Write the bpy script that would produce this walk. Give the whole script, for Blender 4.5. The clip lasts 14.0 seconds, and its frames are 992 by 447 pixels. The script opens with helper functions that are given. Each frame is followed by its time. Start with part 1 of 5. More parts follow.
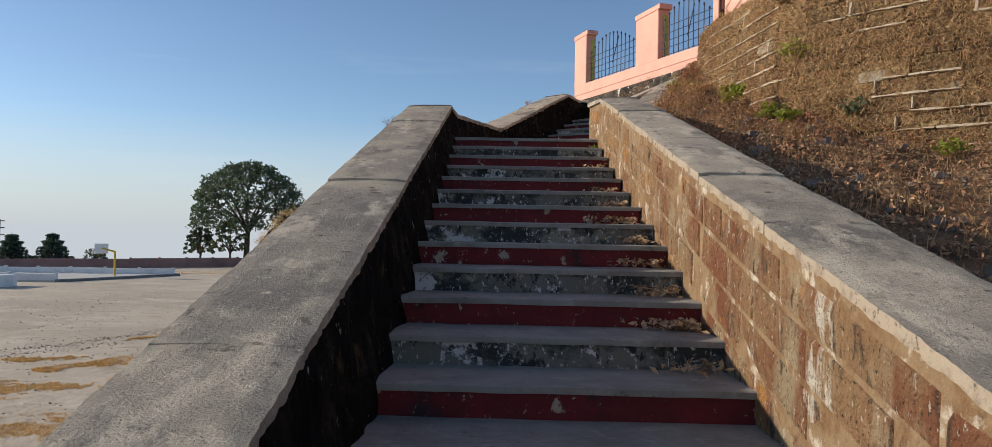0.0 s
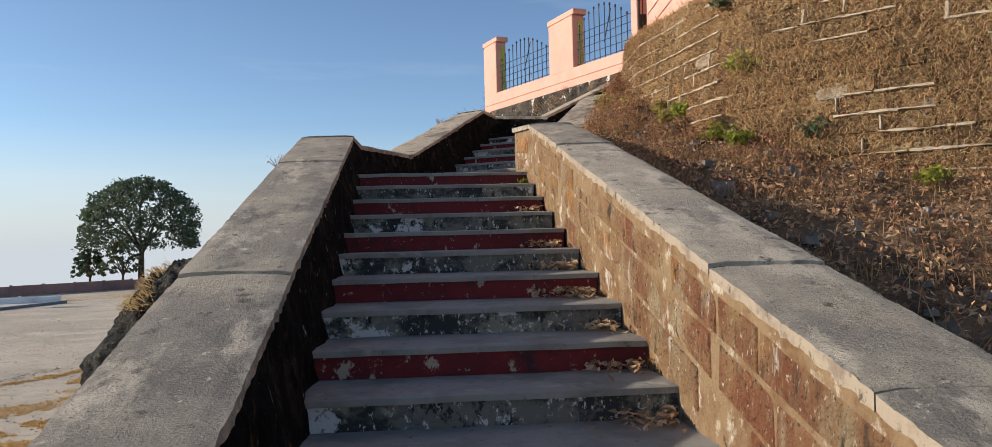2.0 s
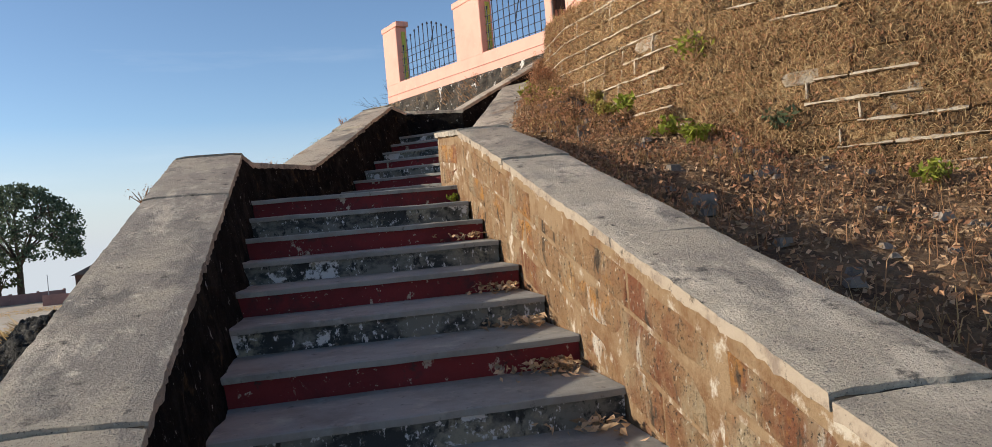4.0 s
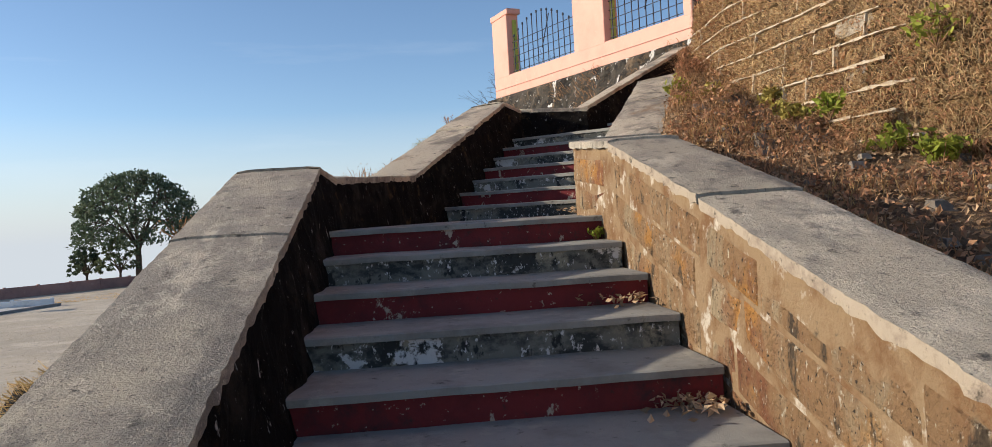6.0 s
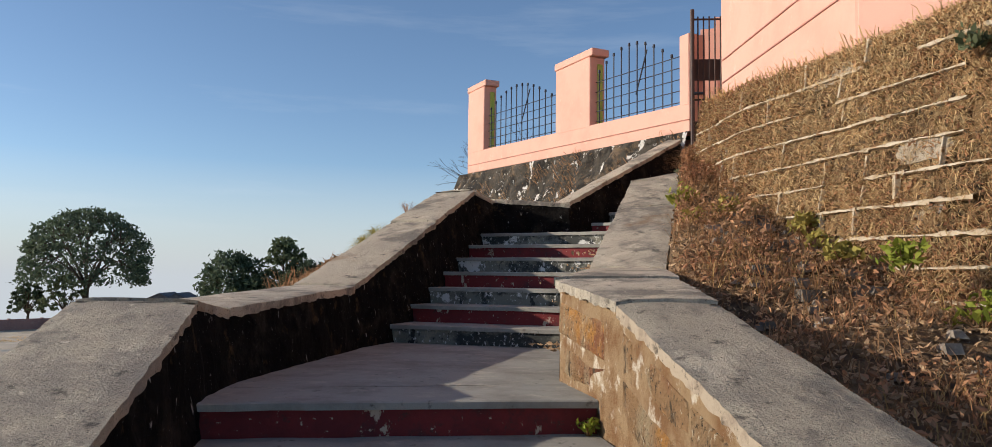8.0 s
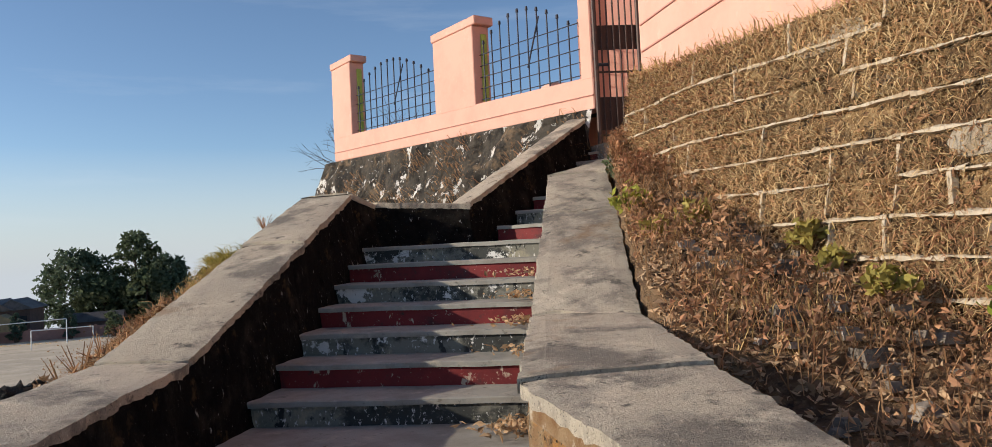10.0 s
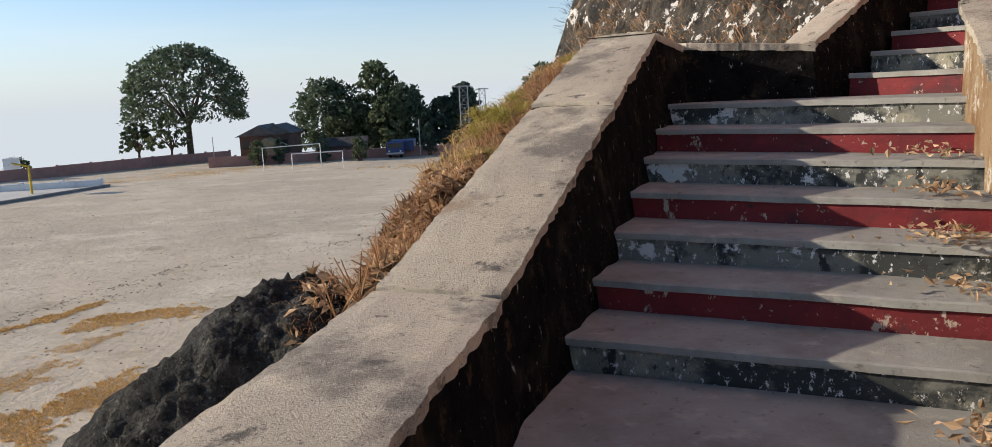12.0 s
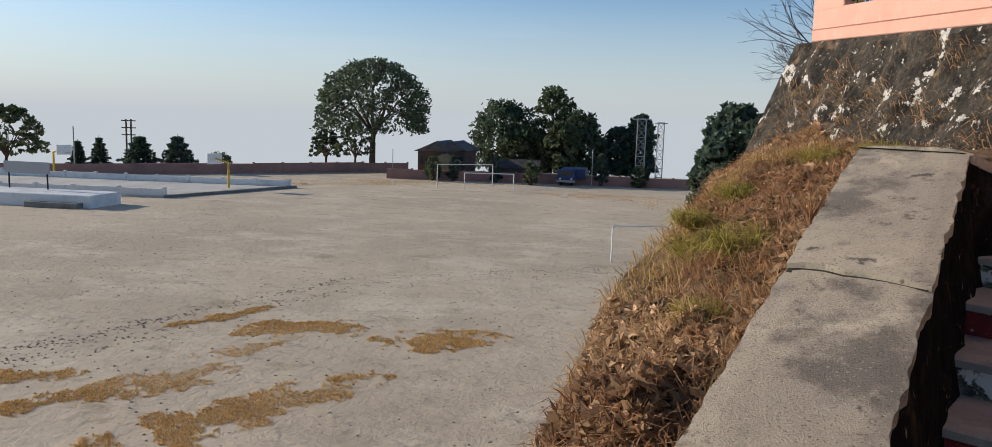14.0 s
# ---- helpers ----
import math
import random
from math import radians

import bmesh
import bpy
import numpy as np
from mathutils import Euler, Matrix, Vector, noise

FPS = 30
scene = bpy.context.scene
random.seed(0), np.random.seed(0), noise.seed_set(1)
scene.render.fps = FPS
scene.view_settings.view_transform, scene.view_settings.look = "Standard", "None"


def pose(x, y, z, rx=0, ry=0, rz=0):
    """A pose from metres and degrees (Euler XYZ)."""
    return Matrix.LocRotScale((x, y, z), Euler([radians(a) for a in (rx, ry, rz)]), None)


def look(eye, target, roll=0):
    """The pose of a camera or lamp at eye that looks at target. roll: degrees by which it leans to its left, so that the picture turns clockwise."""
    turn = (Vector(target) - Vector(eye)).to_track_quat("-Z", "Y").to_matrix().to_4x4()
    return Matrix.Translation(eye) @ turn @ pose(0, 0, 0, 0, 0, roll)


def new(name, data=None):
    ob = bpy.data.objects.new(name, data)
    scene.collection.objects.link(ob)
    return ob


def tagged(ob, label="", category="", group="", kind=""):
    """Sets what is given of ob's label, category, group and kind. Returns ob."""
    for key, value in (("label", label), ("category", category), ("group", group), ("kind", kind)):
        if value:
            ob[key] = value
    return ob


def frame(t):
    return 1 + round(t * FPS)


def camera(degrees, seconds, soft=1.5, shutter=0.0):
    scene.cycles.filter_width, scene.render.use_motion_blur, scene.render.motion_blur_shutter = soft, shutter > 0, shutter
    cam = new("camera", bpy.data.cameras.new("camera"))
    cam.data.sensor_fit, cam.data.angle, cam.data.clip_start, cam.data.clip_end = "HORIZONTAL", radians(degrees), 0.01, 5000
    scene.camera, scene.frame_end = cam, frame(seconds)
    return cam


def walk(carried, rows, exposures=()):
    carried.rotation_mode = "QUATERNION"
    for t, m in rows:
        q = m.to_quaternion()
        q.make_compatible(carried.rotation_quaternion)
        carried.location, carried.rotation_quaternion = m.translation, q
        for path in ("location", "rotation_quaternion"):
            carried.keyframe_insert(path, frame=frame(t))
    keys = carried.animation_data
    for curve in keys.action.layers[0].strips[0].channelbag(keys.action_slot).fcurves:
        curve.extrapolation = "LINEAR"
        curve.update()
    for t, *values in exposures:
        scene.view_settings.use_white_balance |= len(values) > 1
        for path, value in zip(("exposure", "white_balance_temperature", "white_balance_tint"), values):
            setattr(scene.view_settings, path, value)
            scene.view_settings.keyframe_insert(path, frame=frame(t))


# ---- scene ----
cam = camera(64.2, 14.0, soft=0.8)
PATH = [
    (0, (-0.386, -3.911, 0.533), (-0.394, -1.911, 0.563), 1.1),
    (0.5, (-0.392, -3.491, 0.665), (-0.335, -1.492, 0.652), 0.2),
    (1, (-0.351, -3.071, 0.811), (-0.289, -1.072, 0.837), -4.8),
    (1.5, (-0.415, -2.77, 0.970), (-0.335, -0.773, 1.039), -0.8),
    (2, (-0.453, -2.518, 1.023), (-0.232, -0.53, 1.059), -1.4),
    (2.5, (-0.478, -2.069, 1.152), (-0.338, -0.076, 1.248), -2.7),
    (2.7, (-0.52, -1.954, 1.165), (-0.387, 0.04, 1.252), -3.7),
    (4.8, (-0.459, -0.485, 1.512), (0.116, 1.429, 1.447), -4.5),
    (5, (-0.458, -0.249, 1.5), (0.007, 1.696, 1.455), -2.7),
    (5.5, (-0.48, 0.225, 1.60), (-0.23, 2.21, 1.574), -1.8),
    (6, (-0.429, 0.559, 1.729), (-0.218, 2.548, 1.708), -3.4),
    (6.5, (-0.285, 0.947, 1.832), (-0.093, 2.938, 1.849), -1.0),
    (7, (-0.26, 1.287, 1.964), (-0.174, 3.283, 2.052), 0.4),
    (7.5, (-0.221, 1.552, 2.1), (0.056, 3.527, 2.242), 0.1),
    (8, (-0.218, 2.024, 2.22), (0.08, 3.997, 2.356), 0.7),
    (8.2, (-0.234, 2.187, 2.219), (0.074, 4.158, 2.358), -0.3),
    (10.3, (-0.098, 3.95, 2.672), (0.533, 5.847, 2.735), -2.8),
    (10.5, (-0.142, 4.102, 2.687), (0.461, 6.007, 2.757), -2.0),
    (11, (-0.271, 4.55, 2.749), (0.113, 6.513, 2.76), -6.6),
    (11.5, (-0.386, 4.933, 2.807), (-0.088, 6.9, 2.609), -5.5),
    (11.7, (-0.408, 5.046, 2.806), (-0.135, 7.015, 2.58), -4.5),
    (12, (-0.45, 5.299, 2.862), (-0.394, 7.27, 2.528), -2.7),
    (12.5, (-0.573, 5.621, 2.954), (-0.568, 7.585, 2.577), 0.0),
    (13, (-0.588, 5.864, 3.045), (-0.722, 7.828, 2.693), -1.3),
    (13.5, (-0.561, 6.274, 3.217), (-0.712, 8.24, 2.884), -0.1),
    (14, (-0.656, 6.734, 3.296), (-1.01, 8.684, 3.026), 1.8),
]
walk(cam, [(t, look(eye, target, roll)) for t, eye, target, roll in PATH],
     exposures=[(0, -0.05), (0.5, 0.15), (2.5, 0.1), (5.0, 0.22), (6.5, 0.12), (7.5, 0.0), (11.0, 0.05), (12.5, 0.27), (13.5, 0.08), (14.0, -0.12)])

# ---- world, sun ----
SUN_AZ = Vector((-1.0, 0.12, 0.0)).normalized()
SUN_EL = radians(18.5)
world = bpy.data.worlds.new("sky")
scene.world = world
world.use_nodes = True
wn = world.node_tree
sky = wn.nodes.new("ShaderNodeTexSky")
sky.sky_type = 'NISHITA'
sky.sun_disc = False
sky.sun_elevation = SUN_EL
sky.sun_rotation = math.atan2(SUN_AZ.x, SUN_AZ.y) % (2 * math.pi)
sky.altitude = 1800
sky.air_density = 1.0
sky.dust_density = 1.5
sky.ozone_density = 2.6
wn.nodes["Background"].inputs["Strength"].default_value = 0.145
# Thin cirrus high in the sky.
wco = wn.nodes.new("ShaderNodeTexCoord")
wmap = wn.nodes.new("ShaderNodeMapping")
wmap.inputs["Scale"].default_value = (1.0, 1.3, 9.0)
wnoise = wn.nodes.new("ShaderNodeTexNoise")
wnoise.inputs["Scale"].default_value = 1.5
wnoise.inputs["Detail"].default_value = 8
wnoise.inputs["Roughness"].default_value = 0.6
wrange = wn.nodes.new("ShaderNodeMapRange")
wrange.inputs["From Min"].default_value = 0.58
wrange.inputs["From Max"].default_value = 0.8
wrange.inputs["To Max"].default_value = 0.16
wmix = wn.nodes.new("ShaderNodeMix")
wmix.data_type = 'RGBA'
wmix.inputs[7].default_value = (7.0, 7.2, 7.4, 1)
wn.links.new(wco.outputs["Generated"], wmap.inputs[0])
wn.links.new(wmap.outputs[0], wnoise.inputs["Vector"])
wn.links.new(wnoise.outputs["Fac"], wrange.inputs["Value"])
wn.links.new(wrange.outputs[0], wmix.inputs[0])
wn.links.new(sky.outputs[0], wmix.inputs[6])
wn.links.new(wmix.outputs[2], wn.nodes["Background"].inputs["Color"])
sun_data = bpy.data.lights.new("sun", 'SUN')
sun_data.energy = 5.0
sun_data.angle = radians(0.6)
sun_data.color = (1.0, 0.89, 0.74)
sun = new("sun", sun_data)
sun.matrix_world = look((0, 0, 60), Vector((0, 0, 60)) - (SUN_AZ * math.cos(SUN_EL) + Vector((0, 0, math.sin(SUN_EL)))))

# ---- materials ----


def nd(nt, kind, **props):
    n = nt.nodes.new(kind)
    for k, v in props.items():
        n.inputs[k.replace("_", " ")].default_value = v
    return n


def mix(nt, fac, a, b, blend='MIX'):
    m = nt.nodes.new("ShaderNodeMix")
    m.data_type = 'RGBA'
    m.blend_type = blend
    for sock, v in ((m.inputs[0], fac), (m.inputs[6], a), (m.inputs[7], b)):
        if hasattr(v, "is_linked"):
            nt.links.new(v, sock)
        elif isinstance(v, (int, float)):
            sock.default_value = v
        else:
            sock.default_value = (*v, 1)
    return m.outputs[2]


def noise_fac(nt, co, scale, lo, hi, detail=9, rough=0.68, stretch=None, seed=0.0):
    """A noise mask that goes from 0 to 1 between lo and hi."""
    if stretch or seed:
        mp = nt.nodes.new("ShaderNodeMapping")
        mp.inputs["Scale"].default_value = stretch or (1, 1, 1)
        mp.inputs["Location"].default_value = (seed, seed * 1.7, seed * 0.6)
        nt.links.new(co, mp.inputs[0])
        co = mp.outputs[0]
    n = nd(nt, "ShaderNodeTexNoise", Scale=scale, Detail=detail, Roughness=rough)
    nt.links.new(co, n.inputs["Vector"])
    r = nt.nodes.new("ShaderNodeMapRange")
    r.inputs["From Min"].default_value = lo
    r.inputs["From Max"].default_value = hi
    nt.links.new(n.outputs["Fac"], r.inputs["Value"])
    return r.outputs["Result"]


def surface(name, base, layers=(), rough=0.85, bump=(40, 0.3, 0.01), metal=0.0, vary=0.0, spec=0.3, island=0.0, bump2=None):
    """A layered surface: base colour, then (colour, scale, lo, hi, stretch) noise layers on it."""
    m = bpy.data.materials.new(name)
    m.use_nodes = True
    nt = m.node_tree
    bs = nt.nodes["Principled BSDF"]
    co = nt.nodes.new("ShaderNodeTexCoord").outputs["Object"]
    cur = base
    for i, (c, scale, lo, hi, stretch) in enumerate(layers):
        cur = mix(nt, noise_fac(nt, co, scale, lo, hi, stretch=stretch, seed=3.1 * i + 1.3), cur, c)
    if vary or island:
        rnd = nt.nodes.new("ShaderNodeObjectInfo").outputs["Random"] if vary else nt.nodes.new("ShaderNodeNewGeometry").outputs["Random Per Island"]
        amount = vary or island
        r = nt.nodes.new("ShaderNodeMapRange")
        r.inputs["To Min"].default_value = 1 - amount
        r.inputs["To Max"].default_value = 1 + amount
        nt.links.new(rnd, r.inputs["Value"])
        hsv = nt.nodes.new("ShaderNodeHueSaturation")
        nt.links.new(r.outputs[0], hsv.inputs["Value"])
        if hasattr(cur, "is_linked"):
            nt.links.new(cur, hsv.inputs["Color"])
        else:
            hsv.inputs["Color"].default_value = (*cur, 1)
        cur = hsv.outputs[0]
    if hasattr(cur, "is_linked"):
        nt.links.new(cur, bs.inputs["Base Color"])
    else:
        bs.inputs["Base Color"].default_value = (*cur, 1)
    bs.inputs["Roughness"].default_value = rough
    bs.inputs["Metallic"].default_value = metal
    bs.inputs["Specular IOR Level"].default_value = spec
    if bump:
        n = nd(nt, "ShaderNodeTexNoise", Scale=bump[0], Detail=8, Roughness=0.65)
        nt.links.new(co, n.inputs["Vector"])
        b = nd(nt, "ShaderNodeBump", Strength=bump[1], Distance=bump[2])
        nt.links.new(n.outputs["Fac"], b.inputs["Height"])
        if bump2:
            n2 = nd(nt, "ShaderNodeTexNoise", Scale=bump2[0], Detail=4)
            nt.links.new(co, n2.inputs["Vector"])
            b2 = nd(nt, "ShaderNodeBump", Strength=bump2[1], Distance=bump2[2])
            nt.links.new(n2.outputs["Fac"], b2.inputs["Height"])
            nt.links.new(b2.outputs[0], b.inputs["Normal"])
        nt.links.new(b.outputs[0], bs.inputs["Normal"])
    return m


M_COPING = surface("weathered cement", (0.50, 0.43, 0.33), [
    ((0.41, 0.355, 0.28), 0.9, 0.42, 0.58, None), ((0.21, 0.185, 0.152), 2.3, 0.49, 0.60, None), ((0.60, 0.52, 0.40), 2.6, 0.57, 0.65, None),
    ((0.13, 0.115, 0.095), 7, 0.59, 0.66, None), ((0.62, 0.56, 0.45), 85, 0.6, 0.68, None), ((0.09, 0.082, 0.07), 110, 0.57, 0.64, None), ((0.25, 0.15, 0.075), 1.1, 0.60, 0.72, None)],
    rough=0.9, bump=(120, 1.0, 0.01), bump2=(9, 0.5, 0.03), vary=0.08)
M_COPING_LOW = surface("sanded grey cement", (0.43, 0.373, 0.287), [
    ((0.29, 0.255, 0.21), 1.1, 0.45, 0.57, None), ((0.21, 0.188, 0.158), 2.6, 0.53, 0.62, (1, 0.6, 1)), ((0.55, 0.48, 0.375), 1.9, 0.55, 0.62, (1.5, 0.7, 1)), ((0.12, 0.105, 0.088), 8, 0.59, 0.66, None),
    ((0.60, 0.53, 0.42), 11, 0.62, 0.68, None), ((0.58, 0.51, 0.41), 75, 0.6, 0.68, None), ((0.14, 0.125, 0.105), 90, 0.57, 0.64, None)],
    rough=0.9, bump=(90, 1.0, 0.014), bump2=(12, 0.6, 0.025), vary=0.12)
M_JOINT = surface("dirt in the joint", (0.035, 0.028, 0.02), [((0.07, 0.05, 0.03), 30, 0.5, 0.7, None)], rough=1.0, bump=(60, 0.8, 0.01))
M_EDGE = surface("pale cement edge", (0.40, 0.325, 0.24), [((0.26, 0.2, 0.15), 7, 0.5, 0.62, None), ((0.1, 0.08, 0.06), 22, 0.57, 0.66, None)],
                 rough=0.9, bump=(60, 0.8, 0.012))
# Grimed black plaster; its colour is also lowered to hold the face's shade.
M_BLACKWALL_SHADED = surface("blackened plaster deepened for shade", (0.010, 0.009, 0.0085), [
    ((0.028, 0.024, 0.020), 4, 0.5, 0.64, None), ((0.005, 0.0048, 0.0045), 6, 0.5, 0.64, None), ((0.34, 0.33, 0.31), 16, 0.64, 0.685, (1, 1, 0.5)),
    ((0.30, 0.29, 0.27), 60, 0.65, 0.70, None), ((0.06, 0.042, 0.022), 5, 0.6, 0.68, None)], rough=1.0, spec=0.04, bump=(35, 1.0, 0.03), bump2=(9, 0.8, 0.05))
M_STONE = surface("rusty ashlar", (0.305, 0.18, 0.088), [
    ((0.22, 0.085, 0.04), 1.6, 0.48, 0.6, (1, 1, 0.7)), ((0.44, 0.21, 0.055), 2.4, 0.57, 0.66, None), ((0.37, 0.28, 0.17), 3.5, 0.51, 0.63, (1, 1, 0.4)), ((0.62, 0.55, 0.45), 3.4, 0.605, 0.65, (1, 1, 0.35)),
    ((0.085, 0.06, 0.038), 9, 0.57, 0.64, (1, 1, 0.35)), ((0.58, 0.5, 0.37), 40, 0.60, 0.66, (1, 1, 0.6)), ((0.05, 0.036, 0.024), 50, 0.57, 0.64, None)],
    rough=0.95, bump=(45, 1.0, 0.035), vary=0.07, bump2=(8, 1.0, 0.06))
M_MORTAR = surface("old lime mortar", (0.29, 0.195, 0.108), [((0.19, 0.10, 0.045), 5, 0.45, 0.62, None), ((0.55, 0.48, 0.38), 6, 0.55, 0.63, None),
    ((0.08, 0.06, 0.04), 18, 0.6, 0.75, None)], rough=0.95, bump=(50, 1.0, 0.015))
M_TREAD = surface("worn cement tread", (0.31, 0.297, 0.262), [((0.22, 0.205, 0.178), 2.5, 0.45, 0.64, None), ((0.41, 0.375, 0.31), 6, 0.55, 0.7, None),
    ((0.09, 0.08, 0.066), 16, 0.6, 0.72, None)], rough=0.88, bump=(70, 0.5, 0.008))
M_RED = surface("worn red paint", (0.185, 0.021, 0.022), [((0.125, 0.016, 0.018), 2.2, 0.45, 0.6, None), ((0.05, 0.022, 0.024), 2.6, 0.55, 0.66, None), ((0.44, 0.35, 0.27), 7, 0.615, 0.64, (1, 1, 0.7)),
    ((0.05, 0.03, 0.026), 12, 0.6, 0.7, None), ((0.46, 0.37, 0.30), 30, 0.63, 0.67, None)], rough=0.7, bump=(50, 0.5, 0.006))
M_GREY = surface("peeling grey paint", (0.195, 0.19, 0.158), [((0.045, 0.048, 0.045), 2.4, 0.46, 0.55, (1, 1, 1.5)), ((0.31, 0.285, 0.21), 4, 0.55, 0.62, None),
    ((0.66, 0.65, 0.62), 3.0, 0.575, 0.60, (1, 1, 1.3)), ((0.035, 0.036, 0.033), 9, 0.57, 0.62, (1, 1, 0.6)), ((0.64, 0.63, 0.60), 34, 0.58, 0.62, (1, 1, 0.6))],
    rough=0.85, bump=(50, 0.6, 0.008))
M_PINK = surface("pink wall paint", (0.70, 0.385, 0.30), [((0.64, 0.345, 0.265), 1.4, 0.45, 0.65, None), ((0.6, 0.33, 0.25), 9, 0.66, 0.78, None), ((0.8, 0.47, 0.37), 4, 0.6, 0.75, None)],
                 rough=0.85, bump=(60, 0.25, 0.006))
M_PINKDARK = surface("darker pink trim", (0.5, 0.24, 0.19), [((0.4, 0.2, 0.16), 5, 0.5, 0.7, None)], bump=(60, 0.2, 0.005))
M_LIME = surface("lime green paint", (0.42, 0.5, 0.10), [((0.3, 0.36, 0.08), 6, 0.5, 0.7, None)], bump=(60, 0.2, 0.005))
M_PLINTH = surface("blackened rubble", (0.085, 0.073, 0.058), [((0.03, 0.027, 0.023), 2.6, 0.46, 0.58, None), ((0.24, 0.165, 0.10), 3, 0.55, 0.66, None),
    ((0.05, 0.042, 0.033), 9, 0.54, 0.64, None), ((0.26, 0.16, 0.08), 14, 0.58, 0.7, None), ((0.74, 0.71, 0.66), 3.2, 0.59, 0.60, None), ((0.62, 0.59, 0.53), 9, 0.63, 0.65, None)], rough=0.95, bump=(14, 1.0, 0.09), bump2=(4, 0.8, 0.14))
M_MOSS = surface("dry moss on stone", (0.27, 0.165, 0.075), [((0.14, 0.08, 0.038), 4, 0.45, 0.58, None), ((0.46, 0.33, 0.17), 11, 0.54, 0.64, None),
    ((0.045, 0.03, 0.019), 17, 0.55, 0.63, None), ((0.36, 0.33, 0.28), 2.6, 0.62, 0.68, None), ((0.52, 0.41, 0.24), 60, 0.58, 0.68, None), ((0.06, 0.04, 0.025), 75, 0.57, 0.65, None)],
    rough=0.97, bump=(34, 1.0, 0.05), vary=0.28, bump2=(8, 0.8, 0.06))
M_POINT = surface("whitish pointing", (0.54, 0.455, 0.34), [((0.42, 0.32, 0.21), 5, 0.48, 0.62, None), ((0.24, 0.16, 0.085), 12, 0.56, 0.66, None)], rough=0.95, bump=(60, 0.8, 0.012))
M_BANK = surface("dry rubble bank", (0.28, 0.175, 0.095), [((0.12, 0.07, 0.04), 3, 0.45, 0.6, None), ((0.36, 0.23, 0.12), 8, 0.53, 0.66, None),
    ((0.045, 0.03, 0.022), 13, 0.57, 0.68, None), ((0.42, 0.34, 0.26), 30, 0.62, 0.72, None)], rough=1.0, bump=(22, 1.0, 0.08), bump2=(6, 0.9, 0.1))
M_FIELD = surface("pale dusty field", (0.575, 0.47, 0.345), [((0.47, 0.385, 0.285), 0.07, 0.42, 0.6, None), ((0.64, 0.54, 0.41), 0.28, 0.5, 0.64, (0.8, 1.1, 1)),
    ((0.40, 0.32, 0.215), 0.45, 0.57, 0.68, (0.75, 1.2, 1)), ((0.37, 0.31, 0.245), 2.2, 0.57, 0.68, None), ((0.3, 0.25, 0.19), 7, 0.62, 0.72, None), ((0.6, 0.53, 0.44), 12, 0.6, 0.72, None)],
    rough=1.0, bump=(4, 0.9, 0.06), bump2=(0.8, 0.6, 0.12))
M_ROCK = surface("dark rough rock", (0.085, 0.08, 0.07), [((0.03, 0.029, 0.027), 5, 0.45, 0.58, None), ((0.20, 0.185, 0.155), 16, 0.55, 0.66, None), ((0.32, 0.295, 0.25), 48, 0.60, 0.68, None), ((0.02, 0.019, 0.018), 30, 0.57, 0.65, None)],
                 rough=0.95, bump=(38, 1.0, 0.09), bump2=(12, 1.0, 0.12))
M_BARK = surface("grey brown bark", (0.10, 0.075, 0.055), [((0.05, 0.04, 0.03), 4, 0.45, 0.65, (1, 1, 0.3))], rough=0.95, bump=(12, 0.8, 0.04))
M_IRON = surface("blue black iron", (0.03, 0.035, 0.05), [((0.09, 0.055, 0.04), 20, 0.58, 0.72, None)], rough=0.6, metal=0.4, bump=(80, 0.2, 0.002))
M_GATE = surface("brown painted iron", (0.06, 0.04, 0.036), [((0.12, 0.07, 0.05), 14, 0.56, 0.7, None)], rough=0.55, metal=0.3, bump=(60, 0.2, 0.002))
M_WHITEWALL = surface("whitewashed wall", (0.72, 0.72, 0.71), [((0.5, 0.5, 0.5), 0.6, 0.5, 0.7, None), ((0.35, 0.35, 0.36), 2.5, 0.62, 0.75, None)], rough=0.9, bump=(10, 0.3, 0.02))
M_COURT = surface("court concrete", (0.56, 0.53, 0.48), [((0.45, 0.42, 0.38), 0.3, 0.45, 0.65, None)], rough=0.95, bump=(6, 0.2, 0.02))
M_KERB = surface("grey kerb", (0.22, 0.21, 0.20), [((0.14, 0.14, 0.13), 1.5, 0.45, 0.65, None)], rough=0.95, bump=(10, 0.4, 0.02))
M_PINKFAR = surface("faded pink boundary", (0.36, 0.20, 0.165), [((0.26, 0.15, 0.13), 0.4, 0.45, 0.65, None), ((0.45, 0.3, 0.26), 2, 0.6, 0.75, None)], rough=0.9, bump=(8, 0.3, 0.02))
M_YELLOW = surface("yellow paint", (0.65, 0.42, 0.04), [((0.5, 0.33, 0.05), 3, 0.5, 0.7, None)], rough=0.6, bump=None)
M_WHITE = surface("white paint", (0.75, 0.75, 0.73), [((0.55, 0.55, 0.53), 3, 0.55, 0.7, None)], rough=0.6, bump=None)
M_BRICK = surface("dark brick house", (0.14, 0.085, 0.07), [((0.09, 0.06, 0.05), 0.8, 0.45, 0.65, None)], rough=0.9, bump=(10, 0.4, 0.02))
M_ROOF = surface("slate grey roof", (0.15, 0.14, 0.14), [((0.09, 0.085, 0.085), 1.2, 0.45, 0.65, (1, 0.3, 1))], rough=0.75, bump=(8, 0.4, 0.02))
M_ANNEX = surface("ochre annex wall", (0.33, 0.25, 0.14), [((0.24, 0.18, 0.11), 1, 0.45, 0.65, None)], rough=0.9, bump=(10, 0.3, 0.02))
M_TRUCK = surface("blue truck paint", (0.03, 0.06, 0.16), [((0.05, 0.06, 0.1), 2, 0.5, 0.7, None)], rough=0.45, bump=None)
M_DARK = surface("dark rubber", (0.02, 0.02, 0.02), rough=0.8, bump=None)
